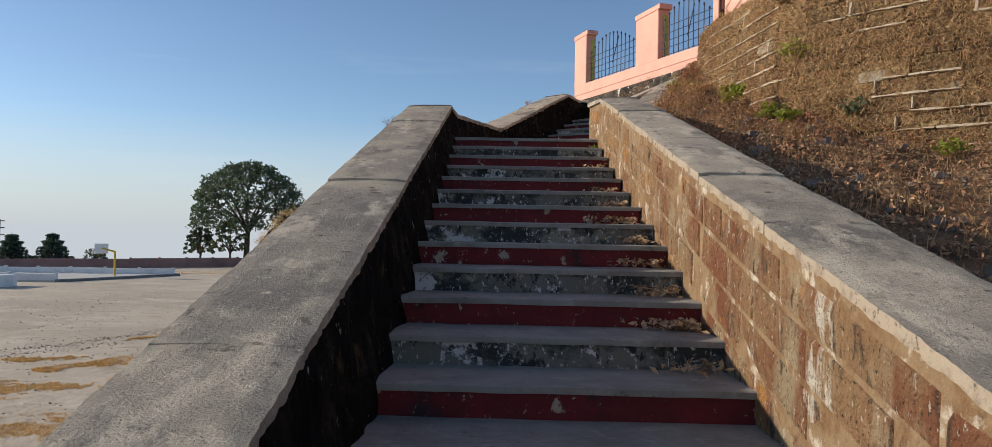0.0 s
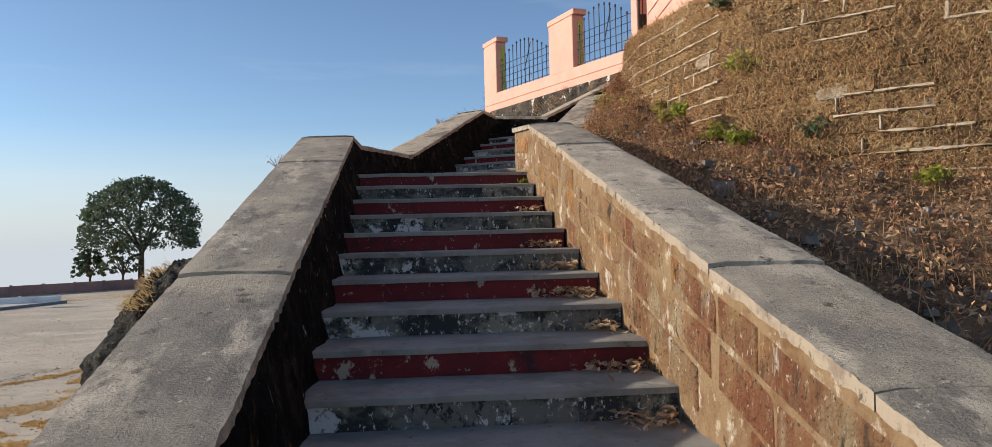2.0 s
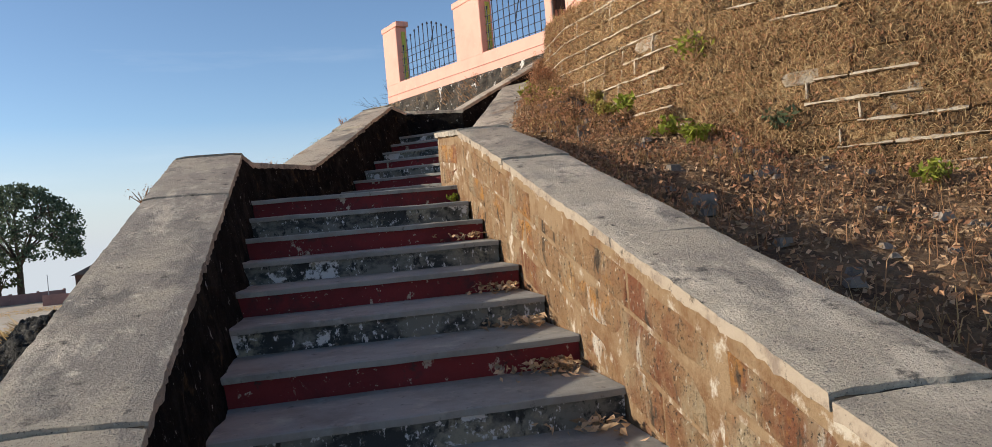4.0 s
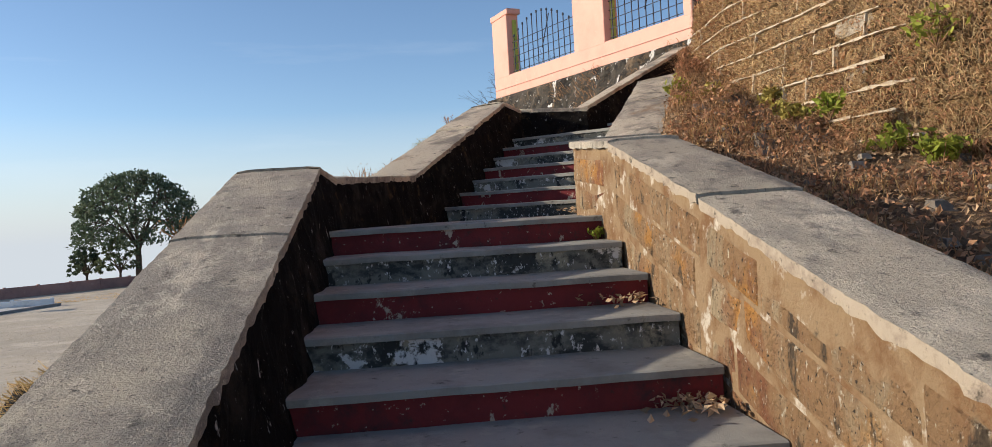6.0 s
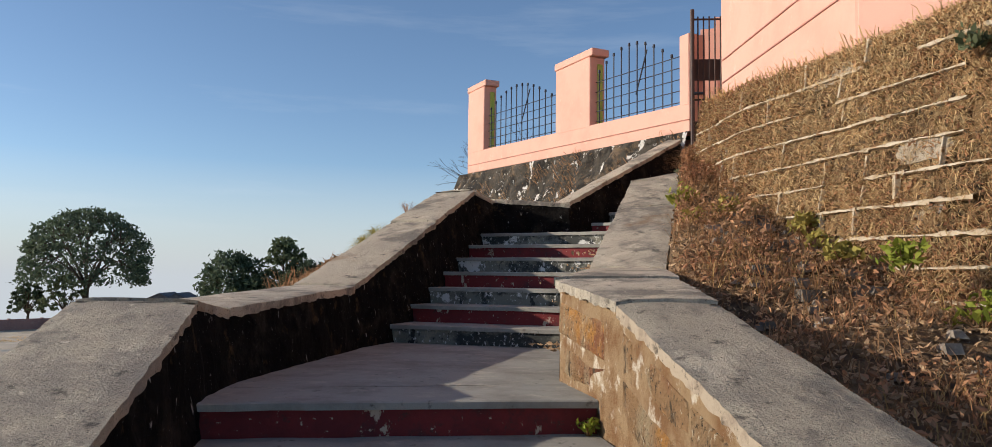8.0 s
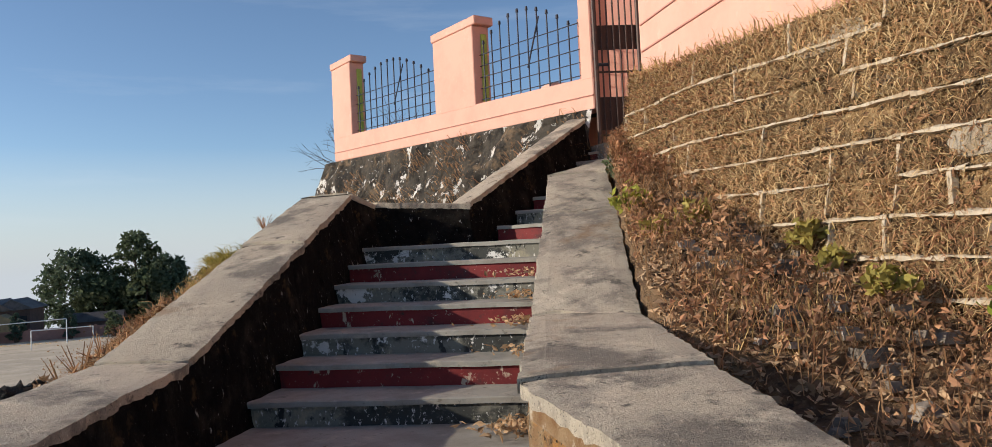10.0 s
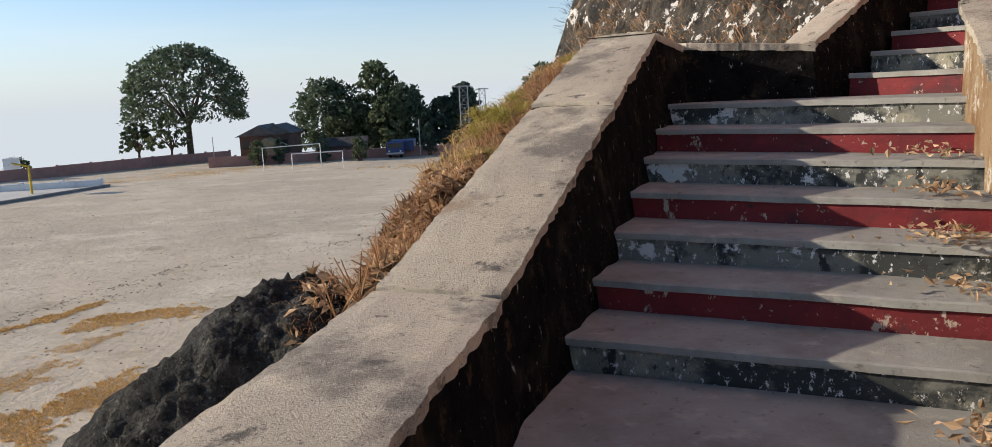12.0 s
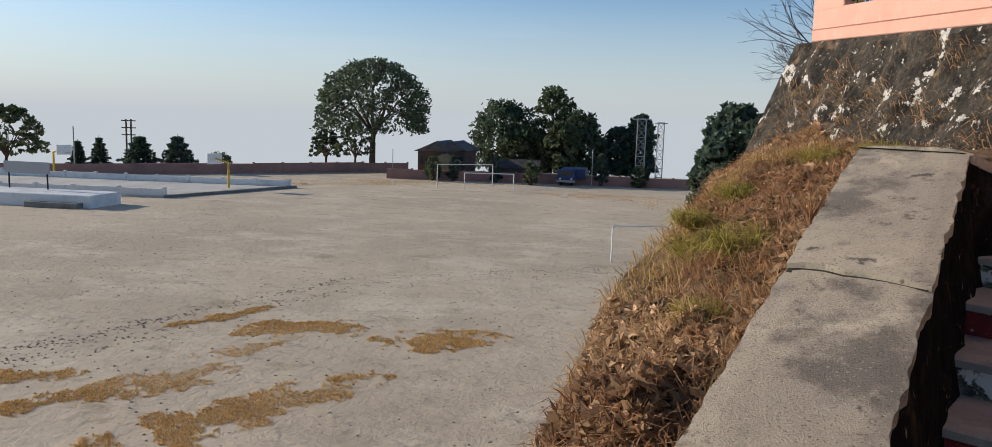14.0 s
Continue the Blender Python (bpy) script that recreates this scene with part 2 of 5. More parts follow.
M_GLASS = surface("dark glass", (0.03, 0.035, 0.04), rough=0.1, bump=None, spec=0.5)
M_STEEL = surface("galvanised steel", (0.34, 0.35, 0.36), rough=0.5, metal=0.5, bump=None)


def foliage(name, a, b, vary=0.35):
    m = surface(name, a, [(b, 0.35, 0.4, 0.62, None)], rough=0.75, bump=None, island=vary, spec=0.2)
    nt = m.node_tree
    bs = nt.nodes["Principled BSDF"]
    tr = nt.nodes.new("ShaderNodeBsdfTranslucent")
    ms = nt.nodes.new("ShaderNodeMixShader")
    ms.inputs[0].default_value = 0.35
    nt.links.new(bs.inputs["Base Color"].links[0].from_socket, tr.inputs["Color"])
    nt.links.new(bs.outputs[0], ms.inputs[1])
    nt.links.new(tr.outputs[0], ms.inputs[2])
    nt.links.new(ms.outputs[0], nt.nodes["Material Output"].inputs["Surface"])
    return m


# Tree greens raised and cooled in colour to stand in for haze over distance.
M_LEAF = foliage("dark green leaves", (0.085, 0.12, 0.075), (0.11, 0.135, 0.08))
M_LEAF2 = foliage("olive green leaves", (0.095, 0.125, 0.065), (0.12, 0.135, 0.07))
M_NEEDLE = foliage("conifer needles", (0.07, 0.105, 0.08), (0.09, 0.12, 0.08))
M_FRESH = foliage("fresh green leaves", (0.22, 0.27, 0.035), (0.36, 0.34, 0.07))
M_DRYLEAF = foliage("dry brown leaves", (0.42, 0.27, 0.15), (0.60, 0.43, 0.27), 0.5)
M_STEM = foliage("russet dry stems", (0.32, 0.165, 0.085), (0.48, 0.30, 0.15), 0.45)
M_DRYMOSS = foliage("dry moss tufts", (0.44, 0.30, 0.145), (0.60, 0.445, 0.24), 0.5)
M_RUSSET = foliage("russet bramble leaves", (0.33, 0.155, 0.085), (0.50, 0.31, 0.17), 0.55)
M_STRAW = foliage("straw grass", (0.46, 0.30, 0.125), (0.56, 0.39, 0.18), 0.35)
M_PATCH = foliage("bleached field grass", (0.60, 0.37, 0.125), (0.70, 0.465, 0.19), 0.4)
M_YGRASS = foliage("yellow green grass", (0.32, 0.28, 0.065), (0.44, 0.34, 0.11), 0.3)
M_TWIG = surface("bare twigs", (0.07, 0.055, 0.05), [((0.04, 0.03, 0.03), 3, 0.5, 0.7, None)], bump=None)

# ---- mesh helpers ----


def link(name, bm, material, parent=None, label="", smooth=False):
    me = bpy.data.meshes.new(name)
    if isinstance(bm, bmesh.types.BMesh):
        bmesh.ops.recalc_face_normals(bm, faces=bm.faces)
        bm.to_mesh(me)
        bm.free()
    else:
        me.from_pydata(bm[0], [], bm[1])
    me.materials.append(material)
    if smooth:
        me.polygons.foreach_set("use_smooth", [True] * len(me.polygons))
    me.update()
    ob = new(name, me)
    if parent:
        ob.parent = parent
    if label:
        ob["label"] = label
    return ob


def part(name, bm, material, parent, label="", smooth=False):
    return link(name, bm, material, parent, label, smooth)


def thing(name, label, category, group="", kind=""):
    return tagged(new(name), label, category, group, kind)


def prism(bm, poly, z0, z1):
    """An upright prism; z0 and z1 are numbers or lists, one for each corner."""
    n = len(poly)
    a = z0 if isinstance(z0, (list, tuple)) else [z0] * n
    b = z1 if isinstance(z1, (list, tuple)) else [z1] * n
    lo = [bm.verts.new((x, y, z)) for (x, y), z in zip(poly, a)]
    hi = [bm.verts.new((x, y, z)) for (x, y), z in zip(poly, b)]
    bm.faces.new(lo[::-1])
    bm.faces.new(hi)
    for i in range(n):
        j = (i + 1) % n
        bm.faces.new((lo[i], lo[j], hi[j], hi[i]))
    return lo, hi


def block(bm, a, b, half, z0, z1):
    """An upright slab along the plan line a-b, half to either side."""
    a, b = Vector(a).to_2d(), Vector(b).to_2d()
    d = (b - a).normalized()
    n = Vector((-d.y, d.x)) * half
    return prism(bm, [a - n, b - n, b + n, a + n], z0, z1)


def box(bm, c, s):
    x, y, z = c
    w, d, h = s[0] / 2, s[1] / 2, s[2]
    return prism(bm, [(x - w, y - d), (x + w, y - d), (x + w, y + d), (x - w, y + d)], z, z + h)


def tube(bm, p, q, r0, r1, n=6, cap=True):
    p, q = Vector(p), Vector(q)
    d = q - p
    if d.length < 1e-5:
        return
    rot = d.to_track_quat('Z', 'Y').to_matrix()
    ra, rb = [], []
    for i in range(n):
        t = 2 * math.pi * i / n
        u = rot @ Vector((math.cos(t), math.sin(t), 0))
        ra.append(bm.verts.new(p + u * r0))
        rb.append(bm.verts.new(q + u * r1))
    for i in range(n):
        j = (i + 1) % n
        bm.faces.new((ra[i], ra[j], rb[j], rb[i]))
    if cap:
        bm.faces.new(ra[::-1])
        bm.faces.new(rb)


def interp(table, v):
    """Piecewise linear value of a table of (key, value) rows."""
    if v <= table[0][0]:
        return table[0][1]
    for (a, p), (b, q) in zip(table, table[1:]):
        if v <= b:
            return p + (q - p) * (v - a) / (b - a)
    return table[-1][1]


def rough_slab(inner, outer, thick, n_along, n_across=6, jag=0.02, seed=0, relief=0.006):
    """A cast slab between an inner and an outer edge line (two points each), with worn, uneven edges."""
    bm = bmesh.new()
    (i0, i1), (o0, o1) = [[Vector(p) for p in e] for e in (inner, outer)]
    top, bot = [], []
    for a in range(n_along + 1):
        u = a / n_along
        pi, po = i0.lerp(i1, u), o0.lerp(o1, u)
        across = (po - pi).normalized()
        rt, rb = [], []
        for c in range(n_across + 1):
            v = c / n_across
            p = pi.lerp(po, v)
            k = 0.45 * noise.noise((p.x * 4 + seed, p.y * 4, p.z * 4)) + 0.7 * noise.noise((p.x * 15, p.y * 15 + seed, p.z * 15)) + 0.5 * noise.noise((p.x * 40, p.y * 40, p.z * 40))
            if c in (0, n_across):
                s = -1 if c == 0 else 1
                p = p + across * (k * jag * s)
            if a in (0, n_along):
                p = p + (i1 - i0).normalized() * (0.055 if i0.y > 7 else 0.010) * (noise.noise((v * 2.3, round(p.y), 1.5)) + 0.5 * noise.noise((v * 8, round(p.y), 4.5)))
            q = p + Vector((0, 0, relief * noise.noise((p.x * 3, p.y * 3 + seed, p.z)) - (0.008 if c in (0, n_across) else 0)))
            rt.append(bm.verts.new(q))
            rb.append(bm.verts.new(p - Vector((0, 0, thick * (1 + 0.25 * k)))))
        top.append(rt)
        bot.append(rb)
    for a in range(n_along):
        for c in range(n_across):
            bm.faces.new((top[a][c], top[a + 1][c], top[a + 1][c + 1], top[a][c + 1]))
            bm.faces.new((bot[a][c], bot[a][c + 1], bot[a + 1][c + 1], bot[a + 1][c]))
        for c in (0, n_across):
            bm.faces.new((top[a][c], bot[a][c], bot[a + 1][c], top[a + 1][c]))
    for a in (0, n_along):
        for c in range(n_across):
            bm.faces.new((top[a][c], top[a][c + 1], bot[a][c + 1], bot[a][c]))
    return bm


def rough_face(bm, p00, p10, p01, p11, nu, nv, amp, freq=4, seed=0):
    """A bumpy quad patch."""
    p00, p10, p01, p11 = map(Vector, (p00, p10, p01, p11))
    nrm = (p10 - p00).cross(p01 - p00).normalized()
    g = []
    for i in range(nu + 1):
        row = []
        for j in range(nv + 1):
            p = p00.lerp(p10, i / nu).lerp(p01.lerp(p11, i / nu), j / nv)
            edge = i in (0, nu) or j in (0, nv)
            k = 0 if edge else noise.noise((p.x * freq + seed, p.y * freq, p.z * freq)) * amp
            row.append(bm.verts.new(p + nrm * k))
        g.append(row)
    for i in range(nu):
        for j in range(nv):
            bm.faces.new((g[i][j], g[i + 1][j], g[i + 1][j + 1], g[i][j + 1]))


# ---- stairs ----
RISE, UPRISE = 0.151, 0.145
XL, XR = -0.95, 0.755
NOSE = [(-14, -6.76), (-1, -0.45), (0, 0.04), (1, 0.52), (2, 1.0), (3, 1.46), (4, 1.95), (5, 2.5), (6, 3.05), (7, 3.57), (8, 4.06), (9, 4.52), (10, 4.99), (11, 5.44), (12, 6.04)]


def nose_z(i):
    return 0.03 + RISE * i


LANDING = nose_z(11)
FL = [(-0.10 + 0.172 * i, 8.45 + 0.393 * i) for i in range(7)]
FR = [(1.43 + 0.143 * i, 7.72 + 0.325 * i) for i in range(7)]


def step(parent, corners, z, rise, riser_mat, seed):
    """One step: corners front-left, front-right, back-right, back-left in plan. Its painted riser is a part of it."""
    fl, fr, br, bl = [Vector(c) for c in corners]
    bm = bmesh.new()
    n = 22
    fwd = ((bl - fl) + (br - fr)).normalized()
    rows = []
    for back, dz in ((0.0, -0.035), (0.0, -0.006), (0.012, 0.0), (None, 0.0)):
        row = []
        for i in range(n + 1):
            p = fl.lerp(fr, i / n) if back is not None else bl.lerp(br, i / n)
            if back is not None:
                w = 0.007 * noise.noise((p.x * 6, p.y * 6, z * 9 + seed)) + 0.004 * noise.noise((p.x * 25, p.y * 25, z))
                p = p + fwd * (back + w)
            row.append(bm.verts.new((p.x, p.y, z + dz + 0.004 * noise.noise((p.x * 4, p.y * 4, seed)))))
        rows.append(row)
    for a, b in zip(rows, rows[1:]):
        for i in range(n):
            bm.faces.new((a[i], a[i + 1], b[i + 1], b[i]))
    body = part("step", bm, M_TREAD, parent)
    bm = bmesh.new()
    inset = fwd * 0.02
    rough_face(bm, (*(fl + inset), z - rise - 0.02), (*(fr + inset), z - rise - 0.02), (*(fl + inset), z - 0.03), (*(fr + inset), z - 0.03), 24, 4, 0.004, 9, seed)
    part("riser", bm, riser_mat, body)
    return body


stairs_low = thing("staircase_lower", "worn concrete outdoor steps with alternating red and grey risers", "stairs", kind="structure")
for i in range(-13, 12):
    y0, y1 = interp(NOSE, i), interp(NOSE, i + 1)
    step(stairs_low, [(XL, y0 + 0.02), (XR, y0 - 0.02), (XR, y1 + 0.05), (XL, y1 + 0.05)], nose_z(i), RISE, M_RED if i % 2 else M_GREY, i * 1.7)
bm = bmesh.new()
prism(bm, [(XL, 5.9), (XR, 5.9), (0.85, 6.5), (1.5, 7.6), FR[0], FL[0], (-0.95, 8.2), (-1.3, 7)], LANDING - 0.3, LANDING + 0.002)
tagged(link("landing_lower", bm, M_TREAD), "bare cement landing between the two stair flights", "landing", kind="structure")
stairs_up = thing("staircase_upper", "worn concrete steps turning towards the gate, red and grey risers", "stairs", kind="structure")
for i in range(7):
    a, b = FL[i], FR[i]
    c, d = (FR[i + 1], FL[i + 1]) if i < 6 else ((2.9, 10.3), (1.1, 11.1))
    step(stairs_up, [(a[0] - 0.1, a[1] + 0.05), (b[0] + 0.06, b[1] - 0.04), (c[0] + 0.06, c[1]), (d[0] - 0.1, d[1] + 0.08)], LANDING + (i + 1) * UPRISE, UPRISE, M_RED if i % 2 else M_GREY, i * 2.3 + 50)
Z2 = LANDING + 7 * UPRISE
stairs_gate = thing("staircase_gate", "short concrete steps climbing to the iron gate", "stairs", kind="structure")
for i in range(7):
    ax, ay = 2.22 + 0.29 * i, 10.83 + 0.27 * i
    step(stairs_gate, [(ax, ay), (ax + 0.55, ay - 0.7), (ax + 0.95, ay - 0.35), (ax + 0.4, ay + 0.35)], Z2 + (i + 1) * RISE, RISE, M_GREY if i % 2 else M_RED, i * 1.9 + 90)


# ---- parapets ----
def parapet(name, label, inner, outer, face_mat, depth, joints=(), thick=0.07, bulge=-1.0, upper=99, edge=None):
    """A low wall with cast coping slabs along matching inner and outer edge lines."""
    w = thing(name, label, "parapet", kind="structure")
    for k in range(len(inner) - 1):
        i0, i1, o0, o1 = map(Vector, (inner[k], inner[k + 1], outer[k], outer[k + 1]))
        length = (i1 - i0).length
        cuts = [(0.0, 1)] + [c[1:] for c in joints if c[0] == k] + [(1.0, 1)]
        for (u, open_u), (v, open_v) in zip(cuts, cuts[1:]):
            g, gv = (0.002 + 0.006 * open_u) / length, (0.002 + 0.006 * open_v) / length
            lift, drop = Vector((0, 0, 0.001 + 0.007 * open_u)), Vector((0, 0, -0.005 * open_v))
            bm = rough_slab((i0.lerp(i1, u + g) + lift, i0.lerp(i1, v - gv) + drop), (o0.lerp(o1, u + g) + lift, o0.lerp(o1, v - gv) + drop), thick, max(4, int(length * (v - u) / 0.03)), 7, seed=k * 7.3 + u * 3, jag=0.017 if k >= upper else 0.010)
            slab = part("coping_slab", bm, M_COPING if k >= upper else M_COPING_LOW, w)
            if edge and k < upper:
                slab.data.materials.append(edge)
                for poly in slab.data.polygons:
                    if abs(poly.normal.x) > 0.6:
                        poly.material_index = 1
            if u > 0 or k > 0:
                bm = bmesh.new()
                a, b = i0.lerp(i1, u), o0.lerp(o1, u)
                along, sink = (i1 - i0).normalized() * 0.03, Vector((0, 0, 0.013))
                c = (b - a).normalized() * 0.012
                rough_face(bm, a + c - along - sink, b - c - along - sink, a + c + along - sink, b - c + along - sink, 12, 3, 0.004, 20, u)
                part("joint_fill", bm, M_JOINT, w)
        t = ((o0 - i0) + (o1 - i1)).normalized() * 0.03
        dz = Vector((0, 0, thick * 0.8))
        down = Vector((0, 0, depth))
        bm = bmesh.new()
        nu = max(3, int(length / 0.08))
        f = t * bulge
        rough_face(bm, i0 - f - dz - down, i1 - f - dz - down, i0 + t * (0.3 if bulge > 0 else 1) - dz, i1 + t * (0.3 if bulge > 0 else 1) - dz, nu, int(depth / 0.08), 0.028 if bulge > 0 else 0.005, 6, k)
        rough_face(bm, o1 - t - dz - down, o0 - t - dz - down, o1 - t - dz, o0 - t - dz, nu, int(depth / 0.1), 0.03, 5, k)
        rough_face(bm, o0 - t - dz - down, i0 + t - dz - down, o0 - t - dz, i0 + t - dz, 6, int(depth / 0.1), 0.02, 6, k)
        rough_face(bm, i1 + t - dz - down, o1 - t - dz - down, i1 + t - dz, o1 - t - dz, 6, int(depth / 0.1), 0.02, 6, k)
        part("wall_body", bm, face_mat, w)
    return w


def lz(y):
    return 2.103 + 0.2785 * (y - 5.67)


LEFT_IN = [(-1.03, -6.6, lz(-6.6)), (-0.985, 5.67, 2.103), (-0.92, 6.1, 2.055), (-0.366, 7.98, 2.15), (0.86, 10.81, 3.197), (1.1, 11.0, 3.12), (1.93, 10.75, 3.08), (4.0, 12.55, 4.2)]
LEFT_OUT = [(-1.55, -6.6, lz(-6.6)), (-1.53, 5.75, 2.103), (-1.47, 6.2, 2.06), (-0.83, 8.2, 2.15), (0.45, 11.15, 3.2), (0.95, 11.4, 3.12), (1.80, 10.97, 3.08), (3.83, 12.75, 4.2)]
parapet("parapet_left", "grey cement coping on a blackened low wall, coloured darker for shade, beside the steps", LEFT_IN, LEFT_OUT, M_BLACKWALL_SHADED, 1.0,
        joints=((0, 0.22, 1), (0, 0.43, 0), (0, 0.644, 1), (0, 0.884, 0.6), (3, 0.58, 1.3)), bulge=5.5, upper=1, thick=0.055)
RIGHT_IN = [(0.70, -6.6, -0.955), (0.72, 0.48, 0.898), (0.745, 3.72, 1.764), (0.745, 5.13, 2.128), (0.70, 6.05, 2.225), (1.27, 7.45, 2.3), (2.37, 9.83, 3.232), (3.4, 10.55, 3.5)]
RIGHT_OUT = [(1.21, -6.6, -0.955), (1.18, 0.45, 0.898), (1.2, 3.70, 1.766), (1.17, 5.1, 2.135), (1.34, 5.95, 2.235), (1.72, 7.15, 2.3), (2.8, 9.6, 3.232), (3.6, 10.2, 3.5)]
right_wall = parapet("parapet_right", "grey cement coping on a rusty brown stone low wall", RIGHT_IN, RIGHT_OUT, M_MORTAR, 0.95, joints=((0, 0.42, 1), (0, 0.845, 0), (1, 0.44, 0), (5, 0.62, 0.3)), upper=3, edge=M_EDGE, thick=0.052)

# ---- ground: one sheet with the field, the banks beside the stairs, and the valley beyond ----
FIELD = -4.4
LEFT_LINE = [(-8, -1.6), (6, -1.55), (8.2, -0.8), (11.2, 0.45), (12.5, 0.8), (14.5, 1.0), (18, 1.3), (20, 2.2), (24, 7.0), (30, 14.0), (60, 24.0)]
LEFT_TOP = [(-8, -2.6), (4, 0.7), (6, 1.2), (7.6, 1.85), (8.6, 2.15), (11.2, 2.9), (12.5, 3.1), (15, 3.2), (19, 2.9), (24, 1.6), (34, -4.4), (60, -4.4)]
SHELF = [(-8, 0.1), (2, 0.2), (4.5, 0.35), (5.6, 0.8), (6.8, 0.8), (7.6, 0.2), (8.5, 0.35), (9.5, 0.62), (10.3, 0.95), (11, 1.2), (12.5, 1.35), (14.5, 1.0), (18, 0.8), (24, 0.5)]
COPING_Z = [(-6.6, -0.955), (0.5, 0.898), (3.7, 1.766), (6.1, 2.24), (7.15, 2.3), (9.6, 3.232), (10.5, 3.5)]


def right_bank(x, y):
    z = 1.17 + 0.36 * (y - 3.4) + 0.12 * (x - 3)
    beside = interp(COPING_Z, y) - 0.3 + interp([(3.5, -0.08), (4.5, 0.03), (5.7, 0.1), (7.2, 0.18)], y) * min(2.0, max(0.0, x - 1.25))
    return min(max(z, beside), 3.6)


def field_z(x, y):
    behind = -0.565 * (x + 30.8) + 0.825 * (y - 106.5)
    out = max(0.0, math.hypot(x + 10, y - 50) - 92, behind - 1.5, y - 118)
    return FIELD - 0.25 * out - min(700, 0.0006 * out * out) + 0.03 * noise.noise((x * 0.2, y * 0.2, 5))


def ground_z(x, y):
    if y > 33:
        return field_z(x, y)
    edge = interp(LEFT_LINE, y)
    lump = 0.09 * noise.noise((x * 1.3, y * 1.3, 0)) + 0.05 * noise.noise((x * 4, y * 4, 2))
    d = edge - x
    top = interp(LEFT_TOP, y)
    if d > 0:
        fall = max(0.0, d - interp(SHELF, y) - 0.22 * noise.noise((y * 0.9, 3, 1)))
        z = top - 0.55 * d - 2.2 * fall
        clump = 0.16 * noise.noise((x * 2.1, y * 2.1, 8)) + 0.10 * noise.noise((x * 5.5, y * 5.5, 3))
        return max(field_z(x, y), z + lump * 1.6 + clump * min(1.0, d * 2.5))
    if x < 1.2 and y < 6.4:
        return min(top, right_bank(x, y)) - 0.9
    if 10.5 < y < 13.2 and 1.9 < x < 3.6:
        return 2.35
    if y > 11:
        return max(field_z(x, y), min(3.1, top + 0.1 * min(4.0, x - edge))) + lump * 0.5
    if y > 6.4 and x < interp([(6.4, 1.3), (7.15, 1.72), (9.6, 2.8), (10.5, 3.6)], y):
        return 1.2
    far = max(0.0, math.hypot(x, y) - 60)
    return right_bank(x, y) + lump - 0.3 * far


def sheet(xs, ys):
    verts = [(x, y, ground_z(x, y)) for y in ys for x in xs]
    w = len(xs)
    faces = [(j * w + i, j * w + i + 1, (j + 1) * w + i + 1, (j + 1) * w + i) for j in range(len(ys) - 1) for i in range(w - 1)]
    return verts, faces


def axis(bounds):
    """Grid lines: rows of (from, to, spacing)."""
    out = []
    for a, b, s in bounds:
        n = max(1, round((b - a) / s))
        out += [a + (b - a) * k / n for k in range(n)]
    return out + [bounds[-1][1]]


gx = axis([(-4000, -400, 900), (-400, -120, 70), (-120, -20, 4), (-20, -5, 0.8), (-5, 5.2, 0.11), (5.2, 20, 1.5), (20, 120, 12), (120, 400, 70), (400, 4000, 900)])
gy = axis([(-4000, -400, 900), (-400, -40, 45), (-40, -7, 4), (-7, 17, 0.13), (17, 40, 0.8), (40, 170, 3), (170, 400, 40), (400, 4000, 900)])
ground = link("ground", sheet(gx, gy), M_FIELD, smooth=True)
tagged(ground, "pale dusty playing field with a rubble bank beside the stairs", "ground", kind="structure")
ground.data.materials.append(M_BANK)
for poly in ground.data.polygons:
    c = poly.center
    if c.z > FIELD + 0.25 and abs(c.x) < 30 and c.y < 60:
        poly.material_index = 1

# Haze beyond the valley, painted as a glowing shell that fades out upwards.
haze_glow = bpy.data.materials.new("haze")
haze_glow.use_nodes = True
hn = haze_glow.node_tree
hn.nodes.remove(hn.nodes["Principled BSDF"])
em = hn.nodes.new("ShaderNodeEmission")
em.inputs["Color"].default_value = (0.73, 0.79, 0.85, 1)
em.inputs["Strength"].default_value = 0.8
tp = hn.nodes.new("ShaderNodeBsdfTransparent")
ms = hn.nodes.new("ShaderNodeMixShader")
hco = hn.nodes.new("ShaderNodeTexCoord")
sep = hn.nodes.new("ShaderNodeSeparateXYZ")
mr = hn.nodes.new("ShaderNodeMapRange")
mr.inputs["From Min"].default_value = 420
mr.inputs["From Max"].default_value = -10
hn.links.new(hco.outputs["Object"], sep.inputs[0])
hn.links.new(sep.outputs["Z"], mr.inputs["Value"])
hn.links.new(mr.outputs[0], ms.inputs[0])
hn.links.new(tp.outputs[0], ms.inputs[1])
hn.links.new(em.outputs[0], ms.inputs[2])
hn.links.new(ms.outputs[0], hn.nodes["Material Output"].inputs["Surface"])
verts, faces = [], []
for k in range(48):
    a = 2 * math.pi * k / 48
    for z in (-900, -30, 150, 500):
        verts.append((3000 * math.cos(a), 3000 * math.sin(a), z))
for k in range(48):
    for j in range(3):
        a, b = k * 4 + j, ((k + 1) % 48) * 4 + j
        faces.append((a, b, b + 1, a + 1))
backdrop = tagged(link("backdrop", (verts, faces), haze_glow), "glowing shell painted as pale haze over the distant valley", "haze", kind="structure")
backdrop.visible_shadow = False

